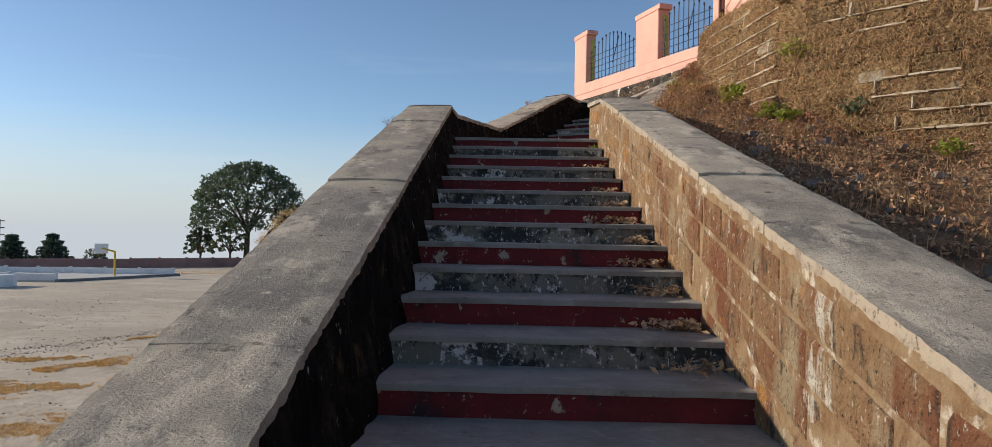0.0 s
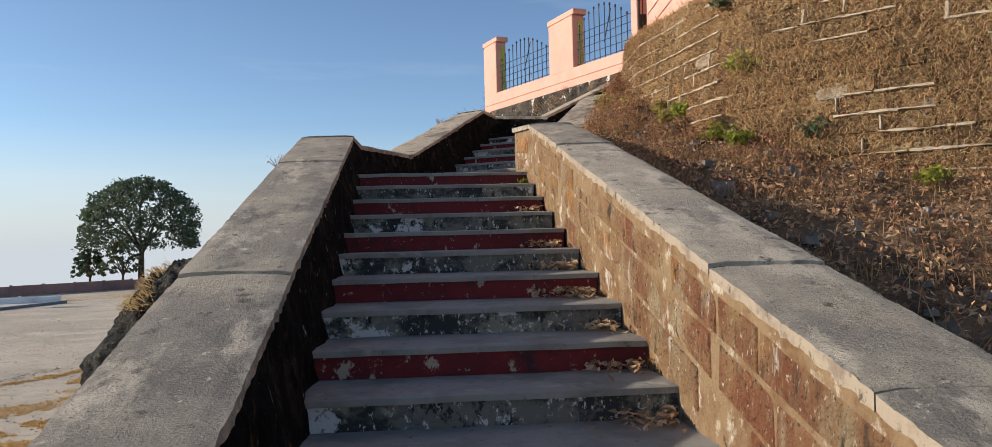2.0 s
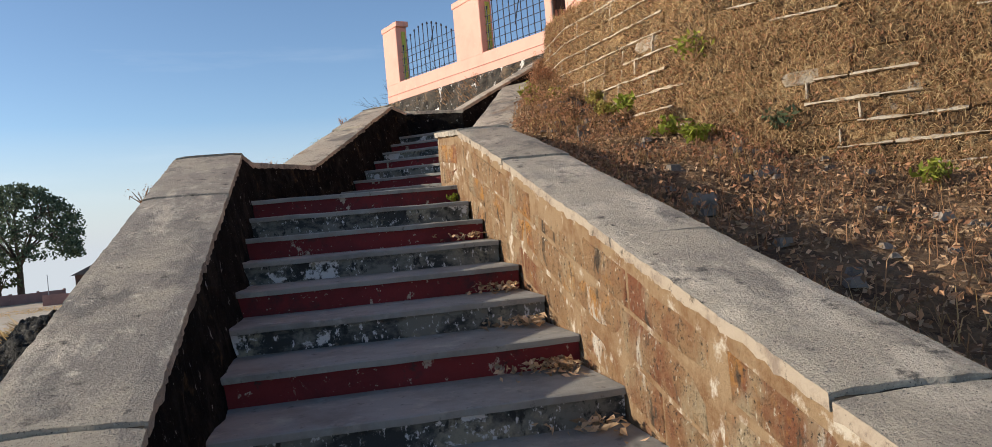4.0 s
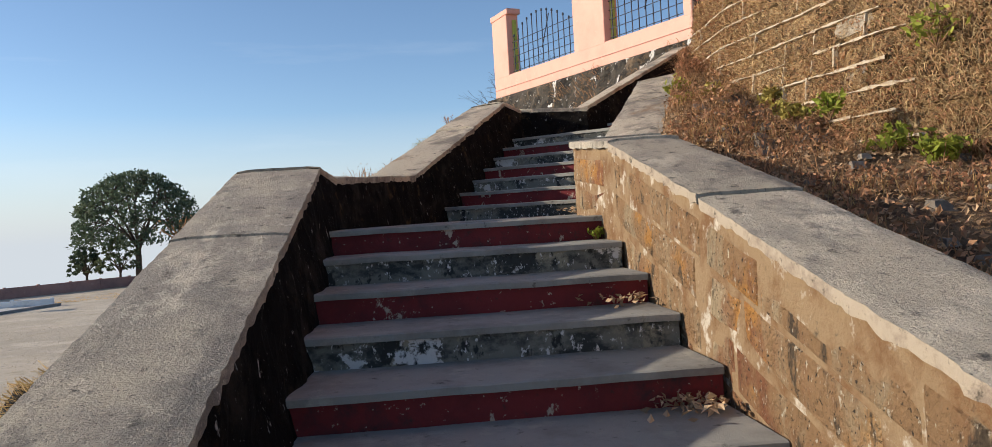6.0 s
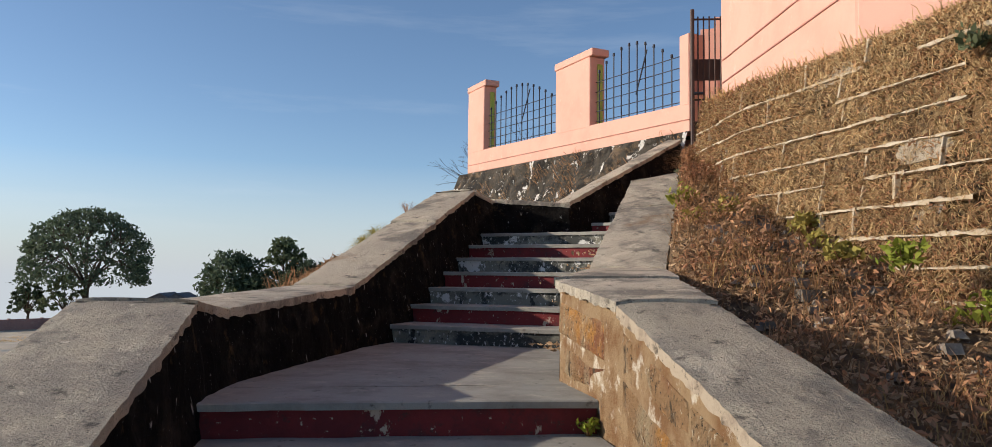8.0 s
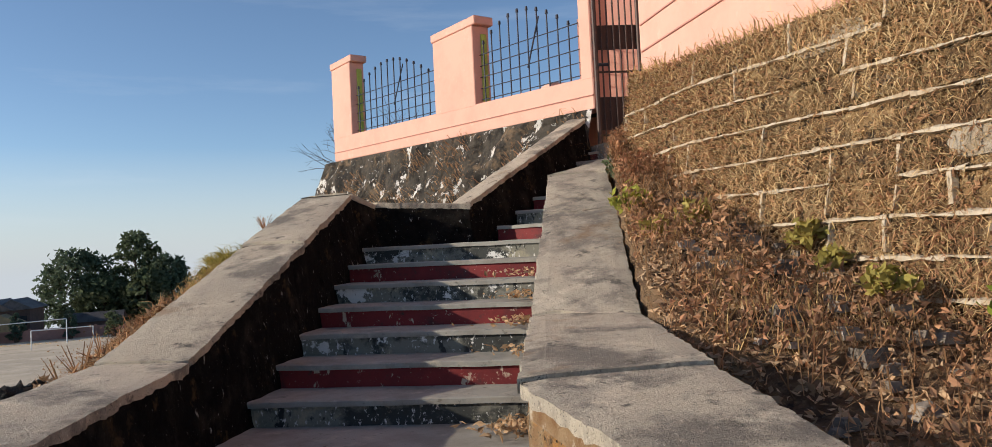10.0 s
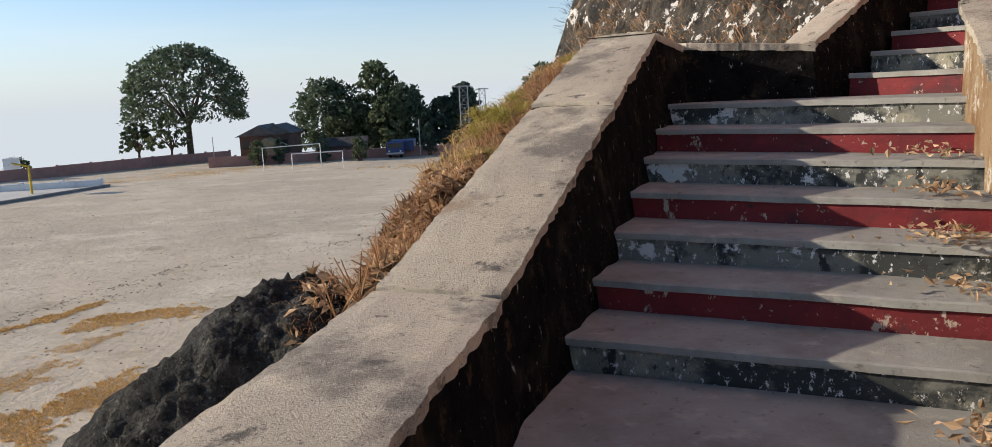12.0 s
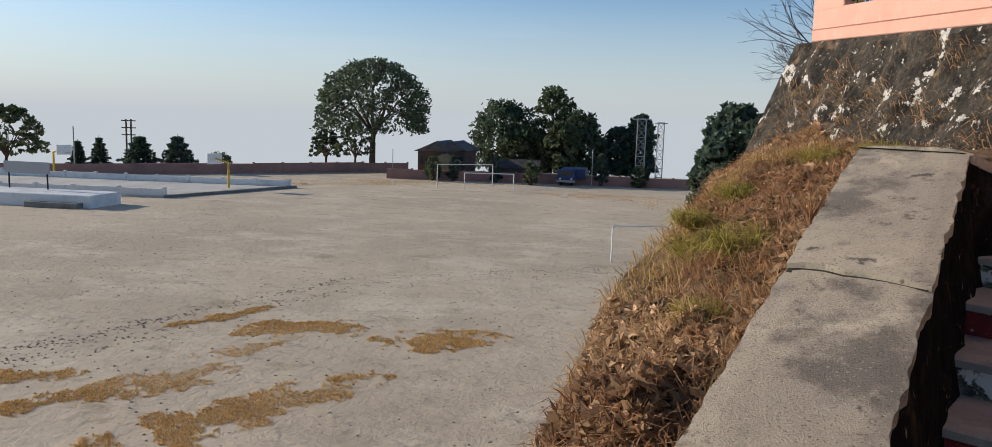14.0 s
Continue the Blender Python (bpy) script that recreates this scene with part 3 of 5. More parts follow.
# ---- bastion: curved stone retaining wall ----
CURVE = [(5.7, 12.4), (5.0, 11.5), (4.3, 10.9), (3.5, 10.3), (2.88, 9.5), (2.78, 8.2), (2.9, 7.4), (2.99, 6.5), (3.06, 5.9), (3.25, 5.4), (3.6, 4.9), (4.05, 4.35), (5.0, 3.5), (6.5, 2.5), (9, 1.3), (13, -0.5)]
CUM = [0.0]
for p, q in zip(CURVE, CURVE[1:]):
    CUM.append(CUM[-1] + math.hypot(q[0] - p[0], q[1] - p[1]))
TOPZ = [(0, 4.15), (3.5, 4.05), (5, 3.9), (7, 3.85), (9, 3.9), (11, 4.3), (20, 5.5)]


def on_wall(s, z, out=0.0):
    """A point of the bastion's face at the run s and height z; the face leans back."""
    s = max(0.0, min(CUM[-1] - 0.01, s))
    x, y = (interp(list(zip(CUM, [c[k] for c in CURVE])), s) for k in (0, 1))
    x2, y2 = (interp(list(zip(CUM, [c[k] for c in CURVE])), s + 0.25) for k in (0, 1))
    x1, y1 = (interp(list(zip(CUM, [c[k] for c in CURVE])), s - 0.25) for k in (0, 1))
    d = Vector((x2 - x1, y2 - y1, 0)).normalized()
    n = Vector((d.y, -d.x, 0))
    if n.x > 0.9:
        n = -n
    return Vector((x, y, z)) + n * (out - 0.14 * (z - 3.0)), n


S_END = CUM[-1]
bastion = thing("bastion", "curved stone retaining wall overgrown with dry brown moss", "wall", kind="structure")
bm = bmesh.new()
nu = 150
g = []
for i in range(nu + 1):
    s = S_END * i / nu
    tz = interp(TOPZ, s)
    row = []
    for j in range(25):
        z = 0.2 + (tz - 0.2) * j / 24
        p, n = on_wall(s, z)
        row.append(bm.verts.new(p + n * 0.03 * noise.noise(p * 4)))
    p, n = on_wall(s, tz)
    row.append(bm.verts.new(p - n * 0.35 + Vector((0, 0, 0.06 * noise.noise(p * 2)))))
    row.append(bm.verts.new(p - n * 2.5 + Vector((0, 0, 0.2))))
    g.append(row)
for i in range(nu):
    for j in range(len(g[0]) - 1):
        bm.faces.new((g[i][j], g[i + 1][j], g[i + 1][j + 1], g[i][j + 1]))
part("wall_core", bm, M_MOSS, bastion, smooth=True)

# ---- pink fence wall, gate and building ----
A, G = Vector((1.80, 19.83, 0)), Vector((4.10, 12.50, 0))
ALONG = (G - A).normalized()
OUT = Vector((-ALONG.y, ALONG.x, 0)) * -1
if OUT.x > 0:
    OUT = -OUT
LEN = (G - A).length


def fence_pt(u, out=0.0):
    return A + ALONG * (u * LEN) + OUT * out


def ledge_z(u):
    return 5.05 + (4.71 - 5.05) * u


def base_z(u):
    return 4.57 - 0.27 * u


pink = thing("fence_wall", "salmon pink painted wall with pillars on a stone plinth", "wall", kind="structure")


def pink_block(name, u0, u1, z0, z1, front, back, mat, parent, label=""):
    bm = bmesh.new()
    c = [fence_pt(u0, front), fence_pt(u1, front), fence_pt(u1, -back), fence_pt(u0, -back)]
    prism(bm, [(p.x, p.y) for p in c], [z0[0], z0[1], z0[1], z0[0]], [z1[0], z1[1], z1[1], z1[0]])
    bmesh.ops.bevel(bm, geom=bm.edges[:], offset=0.012, segments=1, affect='EDGES')
    return part(name, bm, mat, parent, label)


pink_block("base_wall", 0, 1, (base_z(0), base_z(1)), (ledge_z(0), ledge_z(1)), 0.0, 0.28, M_PINK, pink)
pink_block("moulding", 0, 1, (base_z(0) + 0.17, base_z(1) + 0.17), (base_z(0) + 0.180, base_z(1) + 0.180), 0.004, 0.0, M_PINKDARK, pink)
PILLARS = [(0.0, 0.11, 6.42), (0.5155, 0.665, 6.02), (0.972, 1.0, 5.72)]
for u0, u1, top in PILLARS:
    p = pink_block("pillar", u0, u1, (ledge_z(u0) - 0.03, ledge_z(u1) - 0.03), (top, top), 0.004, 0.3, M_PINK, pink)
    if u0 > 0.9:
        continue
    pink_block("cap", u0 - 0.004, u1 + 0.012, (top, top), (top + 0.13, top + 0.13), 0.02, 0.33, M_PINK, p)
    pink_block("reveal", u1, u1 + 0.003, (ledge_z(u1), ledge_z(u1)), (top - 0.12, top - 0.12), -0.14, 0.25, M_LIME, p, "lime green painted inner reveal")

for u0, u1 in ((0.11, 0.5155), (0.665, 0.972)):
    grille = thing("iron_grille", "blue black iron grille of spiked bars between pink pillars", "grille", group="grilles in the pink wall")
    n = 13 if u0 < 0.3 else 11
    for k in range(n):
        u = u0 + (u1 - u0) * (k + 0.5) / n
        p = fence_pt(u, -0.12)
        h = 0.72 + 0.48 * math.sin(math.pi * min(1, (k + 1.5) / n))
        bm = bmesh.new()
        tube(bm, (p.x, p.y, ledge_z(u) - 0.03), (p.x, p.y, ledge_z(u) + h), 0.011, 0.011, 6)
        tube(bm, (p.x, p.y, ledge_z(u) + h - 0.02), (p.x, p.y, ledge_z(u) + h + 0.03), 0.024, 0.018, 6)
        part("bar", bm, M_IRON, grille)
    for k in range(5):
        dz = 0.07 + 0.17 * k
        bm = bmesh.new()
        p, q = fence_pt(u0, -0.12), fence_pt(u1, -0.12)
        tube(bm, (p.x, p.y, ledge_z(u0) + dz), (q.x, q.y, ledge_z(u1) + dz), 0.008, 0.008, 5)
        part("rail", bm, M_IRON, grille)
    bm = bmesh.new()
    p, q = fence_pt(u0 + (u1 - u0) * 0.5, -0.1), fence_pt(u0 + (u1 - u0) * 0.62, -0.1)
    tube(bm, (p.x, p.y, ledge_z(u0) + 0.3), (q.x, q.y, ledge_z(u0) + 0.95), 0.012, 0.012, 6)
    part("bent_bar", bm, M_IRON, grille)

# Plinth under the fence, leaning out towards its foot.
plinth = thing("plinth", "blackened rubble plinth with flaking white limewash", "wall", kind="structure")
bm = bmesh.new()
a0, a1 = fence_pt(-0.05, 0.04), fence_pt(1.0, 0.04)
b0, b1 = fence_pt(-0.13, 0.75), fence_pt(1.0, 0.5)
rough_face(bm, (b0.x, b0.y, 2.2), (b1.x, b1.y, 2.4), (a0.x, a0.y, base_z(0)), (a1.x, a1.y, base_z(1)), 90, 26, 0.12, 3, 4)
c0 = fence_pt(-0.05, -6)
d0 = fence_pt(-0.13, -6)
rough_face(bm, (d0.x, d0.y, 2.0), (b0.x, b0.y, 2.2), (c0.x, c0.y, base_z(0)), (a0.x, a0.y, base_z(0)), 40, 26, 0.1, 3, 9)
e0, e1 = fence_pt(-0.05, -6), fence_pt(1.0, -3)
f = [bm.verts.new((p.x, p.y, z)) for p, z in ((a0, base_z(0)), (a1, base_z(1)), (e1, 4.4), (e0, 4.6))]
bm.faces.new(f)
part("wall_face", bm, M_PLINTH, plinth)

# A second pillar in the yard behind the fence.
yard_pillar = thing("yard_pillar", "pink and lime green pillar in the yard behind the grille", "pillar")
p = fence_pt(0.42, -3.2)
bm = bmesh.new()
box(bm, (p.x, p.y, 4.45), (0.34, 0.34, 1.1))
part("shaft", bm, M_LIME, yard_pillar)
bm = bmesh.new()
box(bm, (p.x, p.y, 5.55), (0.46, 0.46, 0.2))
part("cap", bm, M_PINK, yard_pillar)

gate = thing("metal_gate", "brown iron gate of upright bars with sheet panels, standing ajar", "gate")
ga, gb = Vector((4.09, 12.36, 0)), Vector((4.62, 12.24, 0))
for k in range(8):
    p = ga.lerp(gb, k / 7)
    bm = bmesh.new()
    edge = k in (0, 7)
    r = 0.03 if edge else 0.011
    tube(bm, (p.x, p.y, 3.84 if edge else 3.9), (p.x, p.y, 6.0 if edge else 5.9), r, r, 8)
    part("post" if edge else "bar", bm, M_GATE, gate)
back = Vector((0.01, 0.03, 0))
for z0, z1 in ((5.0, 5.3), (4.02, 4.42)):
    bm = bmesh.new()
    block(bm, ga + back, gb + back, 0.006, z0, z1)
    part("panel", bm, M_GATE, gate)
for z in (3.95, 4.72, 5.86):
    bm = bmesh.new()
    tube(bm, (ga.x, ga.y, z), (gb.x, gb.y, z), 0.014, 0.014, 6)
    part("rail", bm, M_GATE, gate)
bm = bmesh.new()
tube(bm, ga + Vector((0.0, -0.05, 4.8)), ga + Vector((0.12, -0.08, 4.8)), 0.02, 0.02, 8)
part("latch", bm, M_IRON, gate)

landing = thing("landing", "worn grey concrete landing behind the iron gate", "landing", kind="structure")
bm = bmesh.new()
prism(bm, [(4.0, 12.95), (4.06, 12.2), (4.75, 12.0), (6.6, 12.9), (6.2, 14.0)], 2.6, 3.84)
part("slab", bm, M_GREY, landing)

jamb = thing("gate_jamb", "salmon pink pillar beside the iron gate", "pillar")
bm = bmesh.new()
block(bm, (4.68, 12.25), (4.86, 12.2), 0.1, 3.6, 6.1)
bmesh.ops.bevel(bm, geom=bm.edges[:], offset=0.012, segments=1, affect='EDGES')
part("shaft", bm, M_PINK, jamb)
gate_post = thing("gate_post", "salmon pink gate pillar with a stepped top", "pillar")
bm = bmesh.new()
block(bm, (4.45, 13.6), (5.35, 13.1), 0.2, 3.6, 5.7)
part("shaft", bm, M_PINK, gate_post)
for k in range(3):
    bm = bmesh.new()
    block(bm, (4.5 + 0.2 * k, 13.57 - 0.11 * k), (5.34, 13.11), 0.19, 5.7 + 0.17 * k, 5.87 + 0.17 * k)
    part("cap_step", bm, M_PINK, gate_post)

building = thing("building", "salmon pink rendered building above the stone wall", "building")
bm = bmesh.new()
prism(bm, [(3.66, 10.5), (3.36, 7.45), (4.6, 5.3), (8, 3.2), (14, 8), (9, 13)], 3.7, 9.5)
bmesh.ops.bevel(bm, geom=[e for e in bm.edges if abs(e.verts[0].co.z - e.verts[1].co.z) > 2], offset=0.02, segments=2, affect='EDGES')
part("wall", bm, M_PINK, building)
bm = bmesh.new()
prism(bm, [(3.3, 10.8), (3.0, 7.3), (4.4, 4.9), (8, 2.7), (14.5, 8), (9, 13.5)], 9.5, 9.7)
part("roof", bm, M_PINKDARK, building)
for z in (4.72, 4.46):
    bm = bmesh.new()
    block(bm, (3.645, 10.45), (3.352, 7.46), 0.004, z, z + 0.014)
    part("groove", bm, M_PINKDARK, building, "thin dark plaster line")

# ---- boulders ----
def boulder(centre, size, taper, shift, seed):
    """A craggy boulder that narrows towards its top; returns the points of its upper part."""
    rock = bmesh.new()
    bmesh.ops.create_icosphere(rock, subdivisions=6, radius=1.0)
    off = Vector((seed, seed * 0.7, seed * 1.3))
    for v in rock.verts:
        p = v.co + off
        k = 1 + 0.16 * noise.noise(p * 1.3) + 0.11 * noise.noise(p * 3.1) + 0.055 * noise.noise(p * 7) + 0.05 * abs(noise.noise(p * 14)) + 0.035 * noise.noise(p * 24) + 0.026 * noise.noise(p * 48)
        q = v.co * k
        v.co = Vector(centre) + Vector((q.x * (size[0] - taper * q.z) + shift * q.z, q.y * size[1], q.z * size[2]))
    crest = np.array([v.co for v in rock.verts if v.co.z > centre[2] + 0.5 * size[2]])
    tagged(link("boulder", rock, M_ROCK, smooth=True), "dark rough boulder on the bank beside the parapet", "rock", group="boulders on the bank")
    return crest


rock_top = boulder((-1.50, 9.4, 0.93), (1.2, 0.75, 0.95), 0.55, 0.14, 0.0)
outcrop_top = boulder((-2.9, 6.35, -0.15), (0.85, 0.75, 1.02), 0.3, 0.05, 4.0)

# ---- across the field: court, goals, boundary, house, truck, poles ----
def line_wall(name, label, pts, h, t, mat, base=None, cat="wall"):
    w = thing(name, label, cat, kind="structure")
    for p, q in zip(pts, pts[1:]):
        n = max(1, round(math.hypot(q[0] - p[0], q[1] - p[1]) / 3.2))
        for k in range(n):
            a = Vector(p).lerp(Vector(q), k / n)
            b = Vector(p).lerp(Vector(q), (k + 1) / n - 0.02 / n)
            bm = bmesh.new()
            block(bm, a, b, t / 2, min(field_z(*a), field_z(*b)) - 0.4, FIELD + h * random.uniform(0.95, 1.03) if base is None else base + h)
            part("panel", bm, mat, w)
            bm = bmesh.new()
            block(bm, a - (b - a).normalized() * 0.12, a + (b - a).normalized() * 0.12, t / 2 + 0.05, field_z(*a) - 0.3, FIELD + h + 0.12 if base is None else base + h + 0.1)
            part("post", bm, mat, w)
    return w


line_wall("boundary_wall", "faded pink boundary wall at the far side of the field", [(12, 99.5), (-9, 99.0), (-30.2, 96.0)], 1.15, 0.25, M_PINKFAR)
line_wall("boundary_wall_far", "dull pink boundary wall beyond the big tree", [(-30.8, 106.5), (-36, 104), (-46, 94), (-64, 80), (-90, 66)], 1.2, 0.25, M_PINKFAR)
line_wall("court_wall_far", "low whitewashed wall round the ball court", [(-34.7, 79.5), (-45, 78.5), (-58, 77.5), (-75, 76)], 0.75, 0.25, M_WHITEWALL)
line_wall("court_wall_near", "low whitewashed wall along the near side of the court", [(-40.1, 67), (-48, 66.0), (-58, 65), (-75, 63.5)], 0.75, 0.3, M_WHITEWALL)
bm = bmesh.new()
prism(bm, [(-34.5, 80), (-39.9, 66.8), (-76, 63), (-76, 76.5)], FIELD - 0.3, FIELD + 0.16)
tagged(link("court_floor", bm, M_COURT), "pale concrete ball court slab", "court", kind="structure")
bm = bmesh.new()
block(bm, (-34.3, 80), (-39.8, 66.6), 0.2, FIELD - 0.2, FIELD + 0.24)
tagged(link("court_kerb", bm, M_KERB), "grey concrete kerb along the court edge", "kerb", kind="structure")
stage = thing("platform", "low whitewashed platform with steps beside the court", "platform")
bm = bmesh.new()
prism(bm, [(-40.2, 58), (-40.2, 61.5), (-58, 60.5), (-58, 57)], FIELD - 0.2, FIELD + 0.95)
bmesh.ops.bevel(bm, geom=bm.edges[:], offset=0.05, segments=1, affect='EDGES')
part("slab", bm, M_WHITEWALL, stage)
bm = bmesh.new()
prism(bm, [(-40.8, 57.3), (-40.8, 58.05), (-45, 57.9), (-45, 57.1)], FIELD - 0.2, FIELD + 0.4)
part("bench_step", bm, M_KERB, stage)
sign = thing("notice_board", "grey notice board on two posts beside the court", "board")
bm = bmesh.new()
block(bm, (-49.5, 60.4), (-45.5, 60.4), 0.05, -2.25, -1.35)
part("panel", bm, M_STEEL, sign)
for x in (-49.2, -45.8):
    bm = bmesh.new()
    tube(bm, (x, 60.5, FIELD + 0.9), (x, 60.5, -1.4), 0.06, 0.06, 8)
    part("post", bm, M_DARK, sign)


def hoop(x, y, face):
    h = thing("basketball_hoop", "yellow steel basketball post with a pale backboard", "hoop", group="hoops on the court")
    bm = bmesh.new()
    tube(bm, (x, y, FIELD + 0.1), (x, y, FIELD + 2.6), 0.12, 0.1, 8)
    tube(bm, (x, y, FIELD + 2.55), (x + face * 1.3, y - 0.1, FIELD + 2.9), 0.09, 0.07, 8)
    part("post", bm, M_YELLOW, h)
    bm = bmesh.new()
    block(bm, (x + face * 1.35 - 0.4, y - 0.7), (x + face * 1.35 + 0.4, y + 0.5), 0.03, FIELD + 2.35, FIELD + 3.35)
    part("backboard", bm, M_WHITE, h)
    bm = bmesh.new()
    for k in range(12):
        a, b = 2 * math.pi * k / 12, 2 * math.pi * (k + 1) / 12
        c = Vector((x + face * 1.75, y - 0.1, FIELD + 2.55))
        tube(bm, c + Vector((0.23 * math.cos(a), 0.23 * math.sin(a), 0)), c + Vector((0.23 * math.cos(b), 0.23 * math.sin(b), 0)), 0.02, 0.02, 5, False)
    part("rim", bm, M_YELLOW, h)


hoop(-38.9, 75.4, -1)
hoop(-60.5, 79, 1)


def goal(pa, pb, h, label):
    g = thing("goal", label, "goal", group="football goals")
    for name, p, q in (("post", (*pa, FIELD), (*pa, FIELD + h)), ("post", (*pb, FIELD), (*pb, FIELD + h)), ("crossbar", (*pa, FIELD + h), (*pb, FIELD + h))):
        bm = bmesh.new()
        tube(bm, p, q, 0.045, 0.045, 8)
        part(name, bm, M_WHITE, g)


goal((-18.6, 86.5), (-13.6, 87.5), 1.75, "small white football goal at the far end")
goal((-21.9, 88), (-16.6, 91.5), 2.4, "taller white football goal frame behind the small one")
goal((-2.0, 49.5), (3.0, 51.0), 2.0, "white football goal half hidden by the bank")

house = thing("house", "dark brick gabled house backlit at the field's edge", "house")
bm = bmesh.new()
prism(bm, [(-30.4, 110), (-23.9, 110), (-23.9, 117), (-30.4, 117)], FIELD - 1, -1.6)
part("wall", bm, M_BRICK, house)
bm = bmesh.new()
for xa, xm, xb, y in ((-30.9, -27.7, -25.6, 109.5), (-27.9, -25.8, -23.4, 109.8)):
    v = [bm.verts.new(p) for p in ((xa, y, -1.75), (xm, y, -0.3), (xb, y, -1.5), (xa, 117.5, -1.75), (xm, 117.5, -0.3), (xb, 117.5, -1.5))]
    for f in ((0, 1, 2), (5, 4, 3), (0, 3, 4, 1), (1, 4, 5, 2), (0, 2, 5, 3)):
        bm.faces.new([v[i] for i in f])
part("roof", bm, M_ROOF, house)
bm = bmesh.new()
prism(bm, [(-28.2, 107), (-24.4, 107), (-24.4, 109.9), (-28.2, 109.9)], FIELD - 0.5, -2.95)
part("annex_wall", bm, M_ANNEX, house)
bm = bmesh.new()
v = [bm.verts.new(p) for p in ((-28.5, 106.7, -3.0), (-26.3, 106.7, -1.9), (-24.1, 106.7, -3.0), (-28.5, 110, -3.0), (-26.3, 110, -1.9), (-24.1, 110, -3.0))]
for f in ((0, 1, 2), (5, 4, 3), (0, 3, 4, 1), (1, 4, 5, 2), (0, 2, 5, 3)):
    bm.faces.new([v[i] for i in f])
part("annex_roof", bm, M_ANNEX, house)
for x in (-29.6, -24.6):
    bm = bmesh.new()
    block(bm, (x - 0.4, 109.97), (x + 0.4, 109.97), 0.05, -3.4, -2.3)
    part("window", bm, M_GLASS, house)

shed = thing("shed", "long low shed with a grey sheet roof under the trees", "shed")
bm = bmesh.new()
prism(bm, [(-20.6, 112.5), (-14.6, 112.5), (-14.6, 116), (-20.6, 116)], FIELD - 1, -3.5)
part("wall", bm, M_BRICK, shed)
bm = bmesh.new()
v = [bm.verts.new(p) for p in ((-21, 112, -3.7), (-14.2, 112, -3.6), (-14.2, 114.3, -2.5), (-21, 114.3, -2.6), (-21, 116.5, -3.7), (-14.2, 116.5, -3.6))]
for f in ((0, 1, 2, 3), (3, 2, 5, 4)):
    bm.faces.new([v[i] for i in f])
bmesh.ops.solidify(bm, geom=bm.faces[:], thickness=0.1)
part("roof", bm, M_ROOF, shed)

truck = thing("truck", "dark blue parked truck in front of the boundary wall", "truck")
for name, x0, x1, y0, y1, z0, z1, m in (("cab", -10.1, -8.1, 97.0, 98.4, -3.9, -2.6, M_TRUCK), ("cargo_body", -9.9, -7.0, 98.45, 102.5, -3.7, -2.55, M_TRUCK), ("chassis", -10.0, -8.2, 97.1, 102.4, -4.05, -3.72, M_DARK), ("bumper", -10.15, -8.05, 96.85, 97.0, -4.0, -3.75, M_STEEL), ("windscreen", -9.9, -8.3, 96.96, 97.0, -3.2, -2.75, M_GLASS)):
    bm = bmesh.new()
    prism(bm, [(x0, y0), (x1, y0), (x1, y1), (x0, y1)], z0, z1)
    bmesh.ops.bevel(bm, geom=bm.edges[:], offset=0.03, segments=2, affect='EDGES')
    part(name, bm, m, truck)
for x in (-9.75, -8.45):
    bm = bmesh.new()
    tube(bm, (x, 96.82, -3.6), (x, 97.0, -3.6), 0.1, 0.12, 10)
    part("headlight", bm, M_WHITE, truck)
    for y in (97.8, 101.6):
        bm = bmesh.new()
        tube(bm, (x - 0.15, y, FIELD + 0.45), (x + 0.15, y, FIELD + 0.45), 0.45, 0.45, 18)
        part("wheel", bm, M_DARK, truck)


def pole(x, y, top, r=0.05, label="thin grey steel pole by the field"):
    bm = bmesh.new()
    tube(bm, (x, y, field_z(x, y) - 0.1), (x, y, top), r, r * 0.8, 7)
    return tagged(link("pole", bm, M_STEEL), label, "pole", group="poles round the field")


pole(-29.9, 97.5, -1.0)
pole(-6.2, 97.6, -0.1)


def pylon(x, y, top, w):
    p = thing("power_pylon", "steel lattice power structure behind the boundary wall", "pylon", group="power structures")
    z0 = field_z(x, y) - 0.2
    legs = [(-w, -w), (w, -w), (w, w), (-w, w)]
    for lx, ly in legs:
        bm = bmesh.new()
        tube(bm, (x + lx, y + ly, z0), (x + lx * 0.9, y + ly * 0.9, top), 0.06, 0.05, 5)
        part("leg", bm, M_STEEL, p)
    n = 7
    for k in range(n):
        za, zb = z0 + (top - z0) * k / n, z0 + (top - z0) * (k + 1) / n
        bm = bmesh.new()
        for i in range(4):
            a, b = legs[i], legs[(i + 1) % 4]
            tube(bm, (x + a[0], y + a[1], za), (x + b[0], y + b[1], zb), 0.03, 0.03, 4, False)
            tube(bm, (x + a[0], y + a[1], zb), (x + b[0], y + b[1], zb), 0.03, 0.03, 4, False)
        part("bracing", bm, M_STEEL, p)
    bm = bmesh.new()
    tube(bm, (x - 2 * w, y, top - 0.1), (x + 2 * w, y, top - 0.1), 0.06, 0.06, 5)
    part("crossarm", bm, M_STEEL, p)


